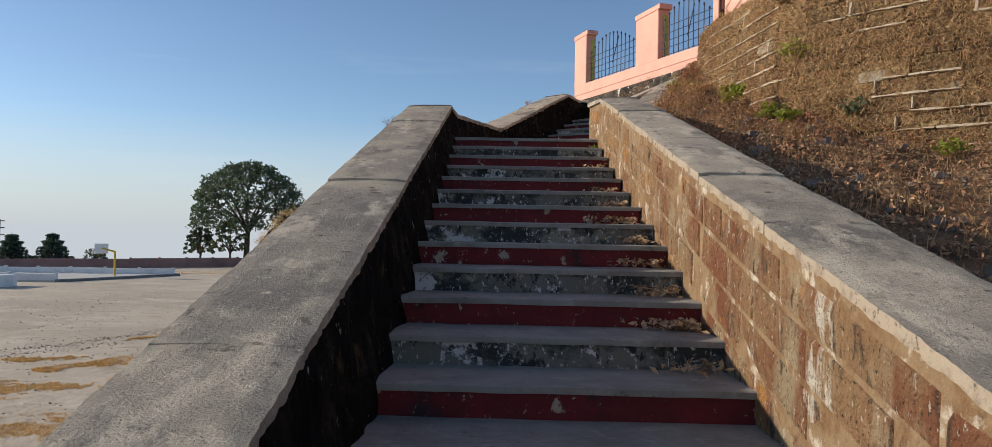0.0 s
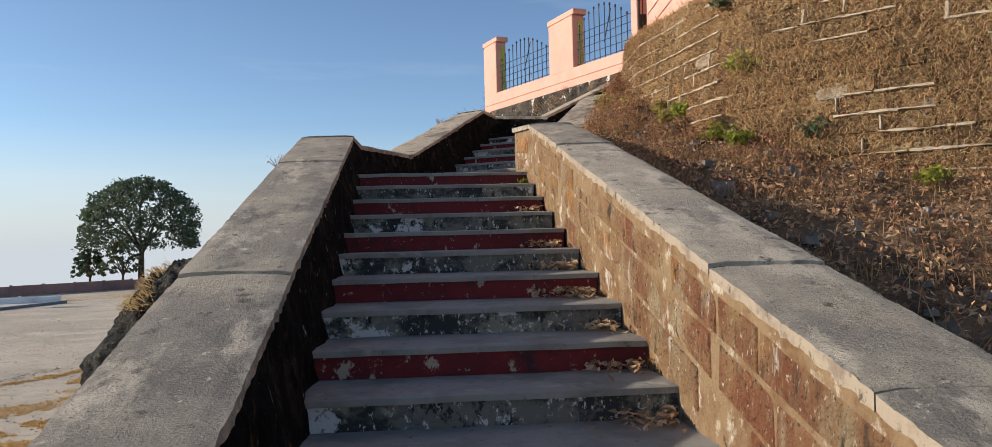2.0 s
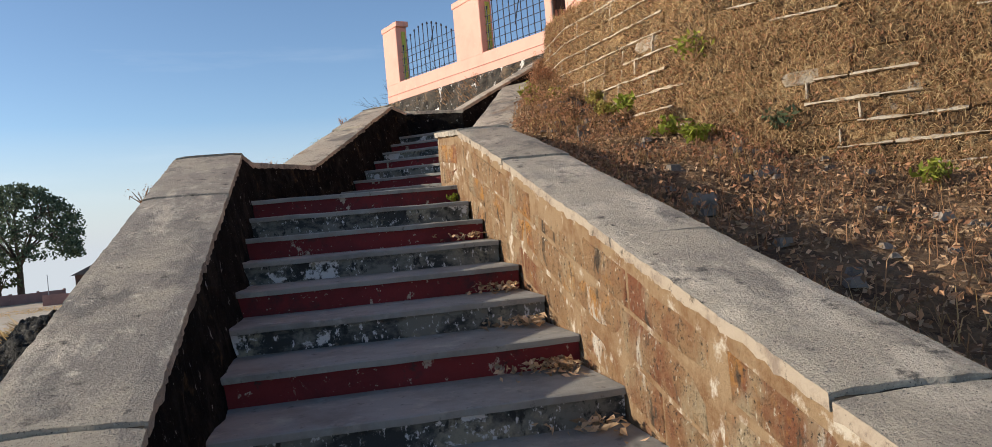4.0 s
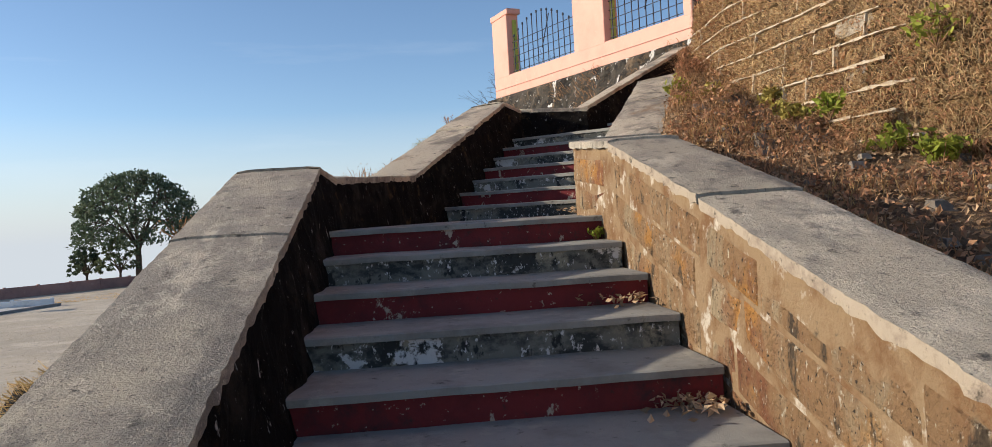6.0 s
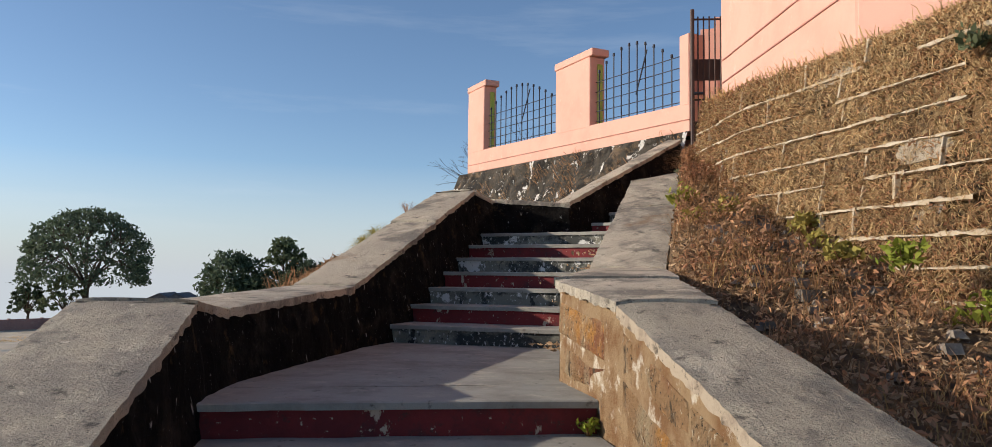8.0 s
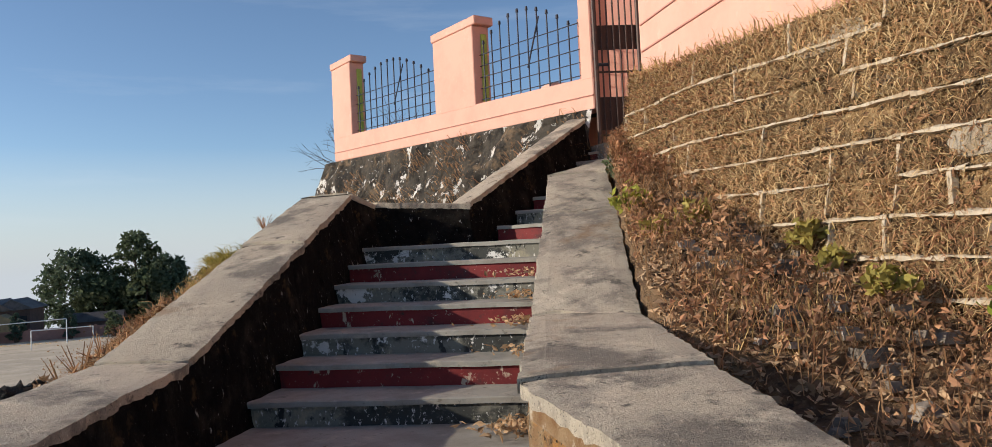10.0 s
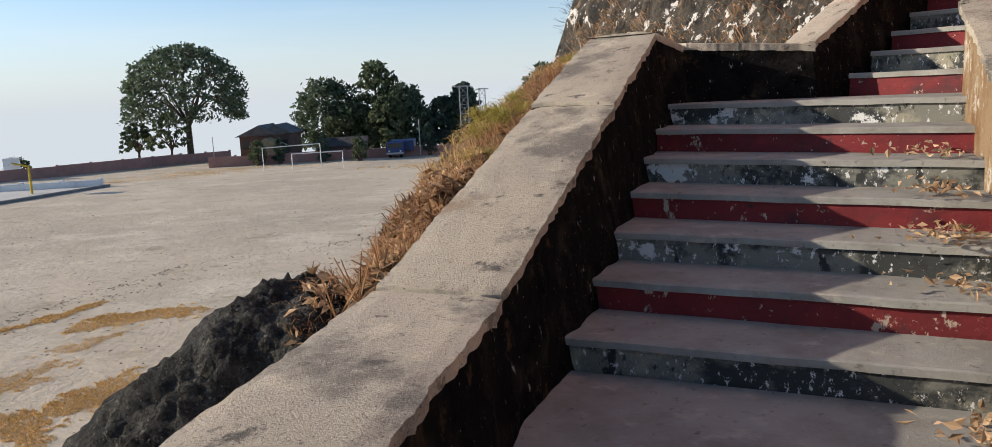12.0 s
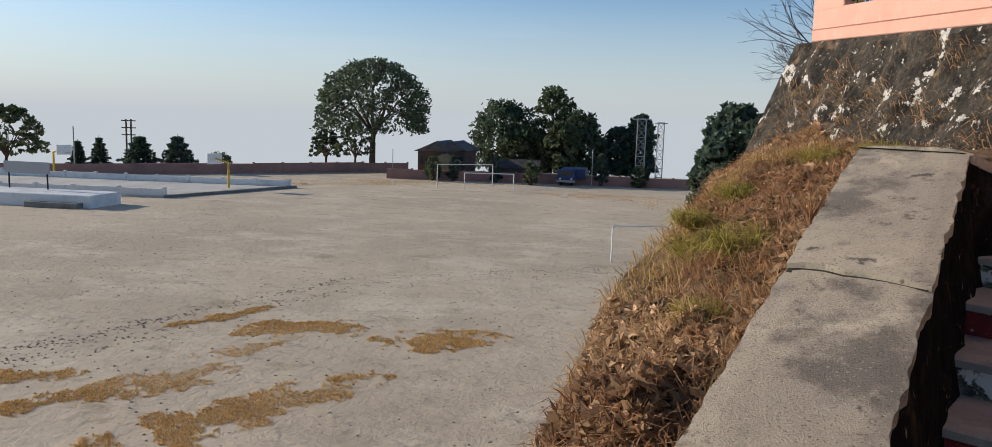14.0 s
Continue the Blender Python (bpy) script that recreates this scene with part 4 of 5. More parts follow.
pylon(-0.9, 106, 3.5, 0.55)
pylon(1.4, 104.5, 3.1, 0.4)
far_pole = thing("power_pole", "double timber power pole with crossarms beyond the court", "pole")
for dx in (-0.35, 0.35):
    bm = bmesh.new()
    tube(bm, (-65.9 + dx, 99, -9), (-65.9 + dx, 99, 1.4), 0.14, 0.1, 7)
    part("mast", bm, M_BARK, far_pole)
for z in (1.2, 0.3, -0.6):
    bm = bmesh.new()
    tube(bm, (-66.9, 99, z), (-64.9, 99, z), 0.07, 0.07, 5)
    part("crossarm", bm, M_BARK, far_pole)

# ---- trees ----
rng = np.random.default_rng(5)


def leaf_cloud(centres, radii, per, size, flat=0.6):
    """Many small leaf quads round clump centres, as vertices and faces."""
    n = len(centres) * per
    c = np.repeat(np.asarray(centres, float), per, axis=0)
    r = np.repeat(np.asarray(radii, float), per)[:, None]
    d = rng.normal(size=(n, 3))
    d /= np.linalg.norm(d, axis=1)[:, None]
    p = c + d * r * rng.uniform(0.3, 1, (n, 1)) ** 0.5 * np.array([1, 1, flat])
    a = rng.normal(size=(n, 3))
    a /= np.linalg.norm(a, axis=1)[:, None]
    b = np.cross(a, rng.normal(size=(n, 3)))
    b /= np.linalg.norm(b, axis=1)[:, None]
    s = size * rng.uniform(0.6, 1.3, (n, 1))
    v = np.stack([p - a * s, p + b * s * 0.45, p + a * s, p - b * s * 0.45], axis=1).reshape(-1, 3)
    f = np.arange(4 * n).reshape(-1, 4)
    return v.tolist(), f.tolist()


def limb(bm, p, q, r0, r1, sag, seed, n=5):
    """A bent, tapering limb; returns its points."""
    p, q = Vector(p), Vector(q)
    pts = []
    for k in range(n + 1):
        u = k / n
        w = p.lerp(q, u) + Vector((0, 0, sag * math.sin(math.pi * u))) + Vector((noise.noise((u * 3, seed, 0)), noise.noise((u * 3, seed, 9)), 0)) * 0.06 * (q - p).length * math.sin(math.pi * u)
        pts.append(w)
    for k in range(n):
        tube(bm, pts[k], pts[k + 1], r0 + (r1 - r0) * k / n, r0 + (r1 - r0) * (k + 1) / n, 6, False)
    return pts


def dome_tree(x, y, z0, height, radius, low, label, leafmat, clumps=420, size=0.34, per=16, trunk=0.45, cat="tree", open_crown=0.55):
    """A broad tree: a trunk that splits into radiating limbs under a dome of leaf clumps."""
    t = thing("tree", label, cat)
    bm = bmesh.new()
    fork = z0 + height * low
    limb(bm, (x, y, z0 - 0.3), (x + 0.1, y, fork), trunk, trunk * 0.75, 0, x)
    ends = []
    for k in range(clumps):
        a = rng.uniform(0, 2 * math.pi)
        u = rng.uniform(-0.12, 1)
        h = max(-0.15, u)
        rr = math.sqrt(max(0, 1 - max(0, h) ** 2)) * (1 + 0.16 * noise.noise((math.cos(a) * 2, math.sin(a) * 2, h * 2 + x)))
        shell = 1 - open_crown * rng.uniform(0, 1) ** 2.2
        base = z0 + height * (low + 0.1)
        ends.append((x + radius * rr * shell * math.cos(a), y + radius * rr * shell * math.sin(a), base + (z0 + height - base) * max(-0.12, h) * (0.85 + 0.15 * shell)))
    main = []
    for k in range(11):
        a = 2 * math.pi * k / 11 + 0.3 * math.sin(k * 5)
        e = (x + radius * 0.5 * math.cos(a), y + radius * 0.5 * math.sin(a), fork + (z0 + height - fork) * (0.35 + 0.3 * (k % 3) / 2))
        main += limb(bm, (x + 0.1, y, fork - 0.1 - 0.15 * (k % 3)), e, trunk * 0.42, trunk * 0.16, height * 0.03, k + x)[2:]
    main += limb(bm, (x + 0.1, y, fork - 0.1), (x, y, fork + (z0 + height - fork) * 0.6), trunk * 0.5, trunk * 0.2, 0, 3 + x)[2:]
    for k in range(0, len(ends), 5):
        e = Vector(ends[k])
        m = min(main, key=lambda w: (w - e).length)
        limb(bm, m, e, trunk * 0.16, trunk * 0.05, height * 0.015, k, 3)
    part("trunk", bm, M_BARK, t)
    part("crown", leaf_cloud(ends, [radius * rng.uniform(0.07, 0.14) for _ in ends], per, size), leafmat, t)
    return t


def bushy_tree(x, y, z0, height, radius, label, leafmat, clumps=170, size=0.4, per=26, taper=0.5):
    """A dense upright tree of stacked leaf clumps."""
    t = thing("tree", label, "tree")
    bm = bmesh.new()
    pts = limb(bm, (x, y, z0 - 0.4), (x, y, z0 + height * 0.9), 0.3, 0.06, 0, x)
    ends = []
    for k in range(clumps):
        h = rng.uniform(0.12, 1)
        a = rng.uniform(0, 2 * math.pi)
        w = math.sin(math.pi * min(1, h * 0.82 + 0.16)) ** taper * (1 + 0.3 * noise.noise((math.cos(a), math.sin(a), h * 4 + x)))
        rr = radius * w * rng.uniform(0.35, 1) ** 0.6
        ends.append((x + rr * math.cos(a), y + rr * math.sin(a), z0 + height * h))
    for k in range(0, clumps, 6):
        e = ends[k]
        limb(bm, (x, y, max(z0, e[2] - radius * 0.4)), e, 0.09, 0.02, 0, k, 3)
    part("trunk", bm, M_BARK, t)
    part("crown", leaf_cloud(ends, [radius * rng.uniform(0.16, 0.3) for _ in ends], per, size, 0.8), leafmat, t)
    return t


def conifer(x, y, z0, height, radius, label, leafmat=None, per=18):
    t = thing("conifer", label, "tree")
    bm = bmesh.new()
    tube(bm, (x, y, z0 - 0.4), (x, y, z0 + height), 0.16, 0.02, 7)
    ends, rad = [], []
    whorls = 13
    for k in range(whorls):
        h = 0.1 + 0.88 * k / whorls
        r = (radius * (1 - h) ** 0.9 + 0.08) * (1 + 0.25 * math.sin(k * 2.7))
        for j in range(9):
            a = 2 * math.pi * (j + 0.5 * (k % 2)) / 9 + rng.uniform(-0.2, 0.2)
            q = (x + r * math.cos(a), y + r * math.sin(a), z0 + height * h - 0.12 * r)
            tube(bm, (x, y, z0 + height * h), q, 0.03, 0.01, 4, False)
            for u in (0.45, 0.75, 1.0):
                ends.append((x + (q[0] - x) * u, y + (q[1] - y) * u, z0 + height * h - 0.12 * r * u))
                rad.append(0.11 * radius * (1.2 - 0.5 * h))
    part("trunk", bm, M_BARK, t)
    part("crown", leaf_cloud(ends, rad, per, 0.2, 0.5), leafmat or M_NEEDLE, t)


dome_tree(-35.5, 106.2, FIELD - 0.1, 14.4, 7.4, 0.34, "large dark green dome-crowned tree standing alone", M_LEAF, clumps=800, per=13, size=0.26, open_crown=0.24)
dome_tree(-42.0, 106.2, FIELD, 5.2, 2.1, 0.3, "small crooked tree beside the large dome tree", M_LEAF, clumps=120, size=0.26, trunk=0.2)
dome_tree(-37.3, 104.5, FIELD, 6.2, 2.6, 0.3, "low leafy tree under the large crown", M_LEAF2, clumps=100, size=0.26, trunk=0.18, per=12)
for x, y, h, r, m in ((-21.6, 125, 10.8, 5.0, M_LEAF), (-14.2, 127, 13.2, 4.0, M_LEAF2), (-9.6, 124, 9.6, 3.6, M_LEAF), (-4.2, 126, 7.6, 2.8, M_NEEDLE), (-1.2, 125, 9.4, 2.5, M_NEEDLE), (-17.8, 123, 7.6, 3.6, M_LEAF2), (-12.2, 121, 8.0, 3.0, M_LEAF2)):
    bushy_tree(x, y, FIELD - 1.3, h, r, "dark green tree in the grove beyond the boundary wall", m)
for x, h, r in ((-22.3, 2.9, 0.8), (-17.3, 3.3, 0.75), (-5.2, 3.6, 1.0)):
    bushy_tree(x, 97.0 + (2 if x > -6 else 0), FIELD, h, r, "small clipped cypress in front of the boundary wall", M_NEEDLE, clumps=60, size=0.16, taper=0.8)
for x, h in ((-24.5, 2.7), (-13.0, 2.6), (-0.8, 2.4)):
    bushy_tree(x, 95.8 + (3 if x > -2 else 0), FIELD, h, 1.0, "young olive green tree by the boundary wall", M_LEAF2, clumps=50, size=0.18)
for x, y, h, r in ((5.0, 72, 6.2, 1.7), (6.3, 71, 9.0, 2.6), (8.6, 69, 8.2, 2.5)):
    bushy_tree(x, y, FIELD, h, r, "dark tree behind the grassy bank", M_NEEDLE if r > 2 else M_LEAF, clumps=150)
conifer(-59.6, 92, FIELD - 0.8, 5.0, 3.0, "dark spreading conifer beyond the court")
conifer(-54.6, 92, FIELD - 0.8, 5.2, 3.0, "dark spreading conifer beyond the court")
bushy_tree(-51.5, 96, FIELD - 0.5, 2.6, 1.6, "thin leafy bush beyond the court", M_LEAF2, clumps=50, size=0.2, per=10)
dome_tree(-72.5, 86, FIELD - 1, 8.2, 4.2, 0.3, "leafy tree at the far corner of the court", M_LEAF2, clumps=160, size=0.32, trunk=0.22)
conifer(-71.0, 100, FIELD - 1.5, 5.0, 1.6, "slim conifer beyond the far corner")
conifer(-74.2, 100, FIELD - 1.5, 4.4, 1.4, "slim conifer beyond the far corner")
pole(-70.0, 94, 0.4, 0.09, "dark mast beyond the far corner of the court")

# Bare tree behind the plinth's corner.
bare = thing("bare_tree", "leafless grey tree with fine bent twigs", "tree")
bm = bmesh.new()
rnd = random.Random(4)


def twig(p, d, length, r, depth):
    q = p + d * length
    tube(bm, p, q, r, r * 0.7, 5 if depth < 3 else 3, False)
    if depth >= 7:
        return
    for _ in range(3 if depth in (1, 2, 3) else 2):
        e = (d + Vector((rnd.uniform(-0.7, 0.6), rnd.uniform(-0.5, 0.5), rnd.uniform(-0.45, 0.45)))).normalized()
        twig(q, e, length * rnd.uniform(0.62, 0.86), r * 0.62, depth + 1)


tube(bm, (6.5, 31.0, -2.0), (5.9, 31.0, 2.4), 0.2, 0.15, 8, False)
for base, d, ln in (((5.9, 31.0, 2.4), (-0.85, 0.1, 0.35), 1.0), ((5.95, 31.0, 2.2), (-0.95, 0, 0.05), 0.9), ((5.9, 31.0, 2.4), (-0.55, -0.2, 0.8), 1.3), ((5.9, 31.0, 2.4), (-0.2, 0.2, 0.95), 1.5), ((5.9, 31.0, 2.4), (0.25, -0.1, 0.95), 1.5), ((5.9, 31.0, 2.4), (-0.4, 0.1, 0.9), 1.7)):
    twig(Vector(base), Vector(d).normalized(), ln, 0.085, 1)
part("trunk", bm, M_TWIG, bare)

# ---- vegetation and litter ----
def blades(points, normals, length, width, lean, droop=0.0):
    """Thin bent grass blades, one at each point: two quads' worth of triangle strip."""
    n = len(points)
    p = np.asarray(points, float)
    up = np.asarray(normals, float)
    side = rng.normal(size=(n, 3))
    side -= up * (side * up).sum(1)[:, None]
    side /= np.linalg.norm(side, axis=1)[:, None]
    across = np.cross(up, side)
    ln = (length[0] + (length[1] - length[0]) * rng.uniform(0, 1, (n, 1)))
    ln_lean = lean * rng.uniform(0.2, 1.3, (n, 1))
    w = across * width * rng.uniform(0.6, 1.4, (n, 1))
    mid = p + up * ln * 0.55 + side * ln * ln_lean * 0.3
    tip = p + up * ln * (1 - 0.35 * ln_lean) + side * ln * ln_lean - np.array([0, 0, 1]) * ln * droop
    v = np.stack([p - w, p + w, mid + w * 0.8, mid - w * 0.8, tip], axis=1).reshape(-1, 3)
    b = np.arange(n) * 5
    f = np.stack([b, b + 1, b + 2, b + 3], axis=1).tolist() + np.stack([b + 3, b + 2, b + 4], axis=1).tolist()
    return v.tolist(), f


def litter(points, size, flat=0.5):
    """Curled dead leaves: two facets folded along the midrib."""
    n = len(points)
    p = np.asarray(points, float)
    a = rng.normal(size=(n, 3)) * np.array([1, 1, flat])
    a /= np.linalg.norm(a, axis=1)[:, None]
    b = np.cross(a, rng.normal(size=(n, 3)) * np.array([flat, flat, 1]))
    b /= np.linalg.norm(b, axis=1)[:, None]
    c = np.cross(a, b)
    s = size[0] + (size[1] - size[0]) * rng.uniform(0, 1, (n, 1))
    curl = c * s * rng.uniform(0.1, 0.5, (n, 1))
    v = np.stack([p - a * s, p - b * s * 0.5 + curl, p + a * s, p + b * s * 0.5 + curl, p], axis=1).reshape(-1, 3)
    k = np.arange(n) * 5
    f = np.concatenate([np.stack([k, k + 1, k + 4], 1), np.stack([k + 1, k + 2, k + 4], 1), np.stack([k + 2, k + 3, k + 4], 1), np.stack([k + 3, k, k + 4], 1)])
    return v.tolist(), f.tolist()


def stuff(name, data, mat, label, cat):
    return tagged(link(name, data, mat), label, cat, kind="stuff")


def bastion_x(y):
    return interp([(c[1], c[0]) for c in reversed(CURVE)], y)


def outer_x(y):
    return interp([(p[1], p[0]) for p in RIGHT_OUT], y)


bank_pts = []
while len(bank_pts) < 60000:
    y = rng.uniform(-5, 10.6)
    x0, x1 = outer_x(y) + 0.03, min(bastion_x(y) + 0.1, 7.5)
    if x1 <= x0:
        continue
    x = rng.uniform(x0, x1)
    bank_pts.append((x, y, ground_z(x, y)))
bank_pts = np.array(bank_pts)
UP = np.array([0.0, 0.0, 1.0])
dens = np.array([noise.noise((p[0] * 1.6, p[1] * 1.6, 4)) for p in bank_pts])
tops = np.tile(UP, (len(bank_pts), 1))
sel = dens[:22000] > -0.6
stuff("leaf_litter", litter(bank_pts[:22000][sel] + UP * 0.02, (0.012, 0.032)), M_DRYLEAF, "dead brown leaves strewn over the rubble bank", "leaves")
order = np.arange(len(dens))
sel = (dens > -0.3) & (order > 22000) & (order < 33000)
stuff("dry_stems", blades(bank_pts[sel], tops[sel], (0.05, 0.26), 0.0025, 1.5), M_STEM, "russet dry stems and brambles on the bank", "undergrowth")
sel = (dens > -0.15) & (order > 33000) & (order < 50000)
stuff("bramble_leaves", litter(bank_pts[sel] + UP * rng.uniform(0.03, 0.17, (int(sel.sum()), 1)), (0.010, 0.028), 1.0), M_RUSSET, "small russet bramble leaves over the bank", "undergrowth")
sel = (dens > 0.12) & (order > 50000)
stuff("bank_grass", blades(bank_pts[sel], tops[sel], (0.05, 0.18), 0.0028, 1.2), M_STRAW, "straw coloured dry grass on the bank", "grass")
# Rubble stones lying on the bank.
bm_v, bm_f = [], []
for k in range(300):
    x, y, z = bank_pts[k * 37]
    if x < outer_x(y) + 0.28:
        continue
    s = rng.uniform(0.02, 0.06) * (2.0 if k % 12 == 0 else 1)
    b = len(bm_v)
    q = rng.uniform(0.6, 1.2, 8)
    for j, (i0, i1, i2) in enumerate(((-1, -1, -1), (1, -1, -1), (1, 1, -1), (-1, 1, -1), (-0.7, -0.7, 1), (0.7, -0.6, 1), (0.6, 0.7, 1), (-0.7, 0.7, 1))):
        bm_v.append((x + s * i0 * q[j] * 1.3, y + s * i1 * q[7 - j], z + 0.02 + s * 0.6 * i2 * q[j]))
    bm_f += [tuple(b + i for i in f) for f in ((0, 3, 2, 1), (4, 5, 6, 7), (0, 1, 5, 4), (1, 2, 6, 5), (2, 3, 7, 6), (3, 0, 4, 7))]
M_RUBBLE = surface("grey rubble", (0.24, 0.20, 0.16), [((0.12, 0.1, 0.08), 9, 0.45, 0.65, None), ((0.35, 0.3, 0.25), 30, 0.6, 0.72, None)], island=0.35, bump=(40, 0.8, 0.01))
stuff("rubble", (bm_v, bm_f), M_RUBBLE, "loose grey stones on the dry bank", "stones")

# Dry moss and hanging grass on the bastion.
pts, nrm = [], []
while len(pts) < 110000:
    s = rng.uniform(2.0, 16.5)
    tz = interp(TOPZ, s)
    z = tz - (tz - 1.4) * rng.uniform(0, 1) ** 1.15
    p, n = on_wall(s, z, 0.012)
    k = noise.noise(p * 1.4)
    if z < tz - 0.25 and k < -0.12 and rng.uniform() < 0.6:
        continue
    if abs((4.25 - z + 0.0975) % 0.195 - 0.0975) < 0.022 and rng.uniform() < 0.6:
        continue
    if p.z < ground_z(p.x - 0.1, p.y) - 0.05:
        continue
    pts.append(p)
    nrm.append((n * 0.9 + Vector((0, 0, 0.5))).normalized())
pts, nrm = np.array(pts), np.array(nrm)
h = len(pts) // 2
wall_pts = pts[:h]
stuff("wall_moss", blades(pts[:h], nrm[:h], (0.03, 0.095), 0.003, 1.2, 0.4), M_DRYMOSS, "dry straw moss clinging to the stone wall", "moss")
stuff("wall_creeper", blades(pts[h:], nrm[h:], (0.03, 0.09), 0.003, 1.4, 0.35), M_STEM, "russet dry creeper on the stone wall", "creeper")
pts, nrm = [], []
for k in range(5200):
    s = rng.uniform(2.0, 15)
    z = interp(TOPZ, s)
    if noise.noise((s * 1.5, 2, 2)) < -0.25:
        continue
    p, n = on_wall(s, z - rng.uniform(0, 0.1), -rng.uniform(-0.03, 0.5))
    pts.append(p)
    nrm.append((n * rng.uniform(0, 0.6) + Vector((0, 0, 1))).normalized())
sel = rng.choice(h, 14000, replace=False)
stuff("wall_leaves", litter(np.array(wall_pts)[sel] + np.array([-0.03, -0.01, 0.0]), (0.008, 0.024), 1.0), M_RUSSET, "small dead leaves caught in the moss of the wall", "leaves")
stuff("ledge_grass", blades(np.array(pts), np.array(nrm), (0.06, 0.26), 0.0035, 0.9, 0.15), M_STRAW, "dry grass along the top of the stone wall", "grass")


def shrub(x, y, z, r, n=60, size=0.035, mat=None, name="plant", label="small fresh green weed rooted in the dry wall"):
    t = thing(name, label, "plant", group="green weeds on the wall")
    ends = []
    bm = bmesh.new()
    for k in range(9):
        a, e = rng.uniform(0, 2 * math.pi), rng.uniform(0.3, 1.2)
        q = Vector((x + r * math.cos(a) * math.cos(e), y + r * math.sin(a) * math.cos(e), z + r * 1.2 * math.sin(e)))
        tube(bm, (x, y, z - 0.03), q, 0.005, 0.002, 4, False)
        ends += [q, Vector((x, y, z)).lerp(q, 0.6)]
    tagged(part("stems", bm, M_STEM, t), kind="stuff")
    part("leaves", leaf_cloud(ends, [r * 0.45] * len(ends), max(4, n // 9), size, 0.8), mat or M_FRESH, t)


for x, y, z, r in ((3.06, 5.42, 2.68, 0.2), (2.50, 7.86, 2.58, 0.10), (2.78, 7.22, 2.57, 0.11), (2.48, 5.75, 2.28, 0.12), (2.95, 5.3, 1.85, 0.16), (2.8, 5.6, 1.98, 0.15),
                   (2.2, 7.85, 2.60, 0.09), (2.75, 7.0, 2.45, 0.08), (2.6, 6.5, 2.35, 0.10), (2.9, 5.2, 1.75, 0.12), (4.4, 4.5, 2.75, 0.16), (3.9, 3.6, 1.35, 0.13), (2.3, 8.3, 2.72, 0.12)):
    shrub(x, y, max(z, ground_z(x, y) + 0.02), r, mat=M_FRESH if r > 0.115 else M_YGRASS)
for s, z, r in ((4.2, 3.15, 0.16), (7.7, 3.5, 0.12), (8.9, 1.95, 0.14)):
    p, n = on_wall(s, z, 0.06)
    shrub(p.x, p.y, z, r, mat=M_LEAF2, label="dull green weed in a gap of the stone wall")

# Left bank: dry grass, brambles and yellow-green tufts.
pts = []
while len(pts) < 46000:
    y = rng.uniform(8.5, 18)
    d = abs(rng.normal(0, 1)) * 0.95 + 0.02
    x = interp(LEFT_LINE, y) - d
    z = ground_z(x, y)
    if z < FIELD + 0.4 or (x < -1.0 and y < 9.7):
        continue
    pts.append((x, y, z))
pts = np.array(pts)
kk = np.array([noise.noise((p[0] * 1.1, p[1] * 0.9, 7)) for p in pts])
tops = np.tile(UP, (len(pts), 1)) + rng.normal(0, 0.25, (len(pts), 3)) + np.array([-0.25, -0.1, 0])
tops /= np.linalg.norm(tops, axis=1)[:, None]
sel = (kk > 0.2) & (np.arange(len(pts)) < 20000)
stuff("bank_straw", blades(pts[sel], tops[sel], (0.05, 0.2), 0.0032, 1.1, 0.3), M_STRAW, "long straw coloured grass hanging down the bank", "grass")
sel = (kk < 0.25) & (np.arange(len(pts)) >= 22000)
stuff("bank_bramble", blades(pts[sel], tops[sel], (0.04, 0.16), 0.0035, 1.3, 0.1), M_STEM, "russet brambles and dead weeds on the bank", "undergrowth")
sel = (np.arange(len(pts)) % 3 == 0) & (kk < 0.1)
stuff("bank_leaves", litter(pts[sel] + UP * 0.03, (0.02, 0.06)), M_DRYLEAF, "dead leaves caught in the brambles of the bank", "leaves")
for x, y, r in ((-0.28, 11.5, 0.3), (-0.12, 11.0, 0.3), (0.1, 13.0, 0.26), (-0.3, 12.1, 0.2), (-1.1, 10.6, 0.2), (-0.35, 10.4, 0.18), (0.6, 12.6, 0.25), (-1.7, 8.3, 0.25), (-1.9, 7.6, 0.2), (0.9, 12.3, 0.2)):
    z = ground_z(x, y)
    n = 420
    a = rng.uniform(0, 2 * math.pi, n)
    q = np.stack([x + 0.07 * np.cos(a), y + 0.07 * np.sin(a), np.full(n, z)], 1)
    nn = np.stack([0.5 * np.cos(a) - 0.15, 0.5 * np.sin(a), np.ones(n)], 1)
    nn /= np.linalg.norm(nn, axis=1)[:, None]
    tagged(link("grass_tuft", blades(q, nn, (r * 0.5, r * 1.15), 0.003, 0.8, 0.25), M_YGRASS), "drooping yellow green grass tuft on the bank", "grass", group="tufts on the bank")

top = rock_top[(rock_top[:, 0] > -1.35) & (rock_top[:, 2] > 1.7)]
top = top[rng.choice(len(top), 260)]
stuff("boulder_weeds", blades(top, np.tile(UP, (260, 1)), (0.03, 0.13), 0.003, 1.6), M_STEM, "dry weeds caught on top of the boulder", "weeds")
stuff("boulder_leaves", litter(top[:130] + UP * 0.02, (0.02, 0.05)), M_DRYLEAF, "dead leaves lying on the boulder", "leaves")

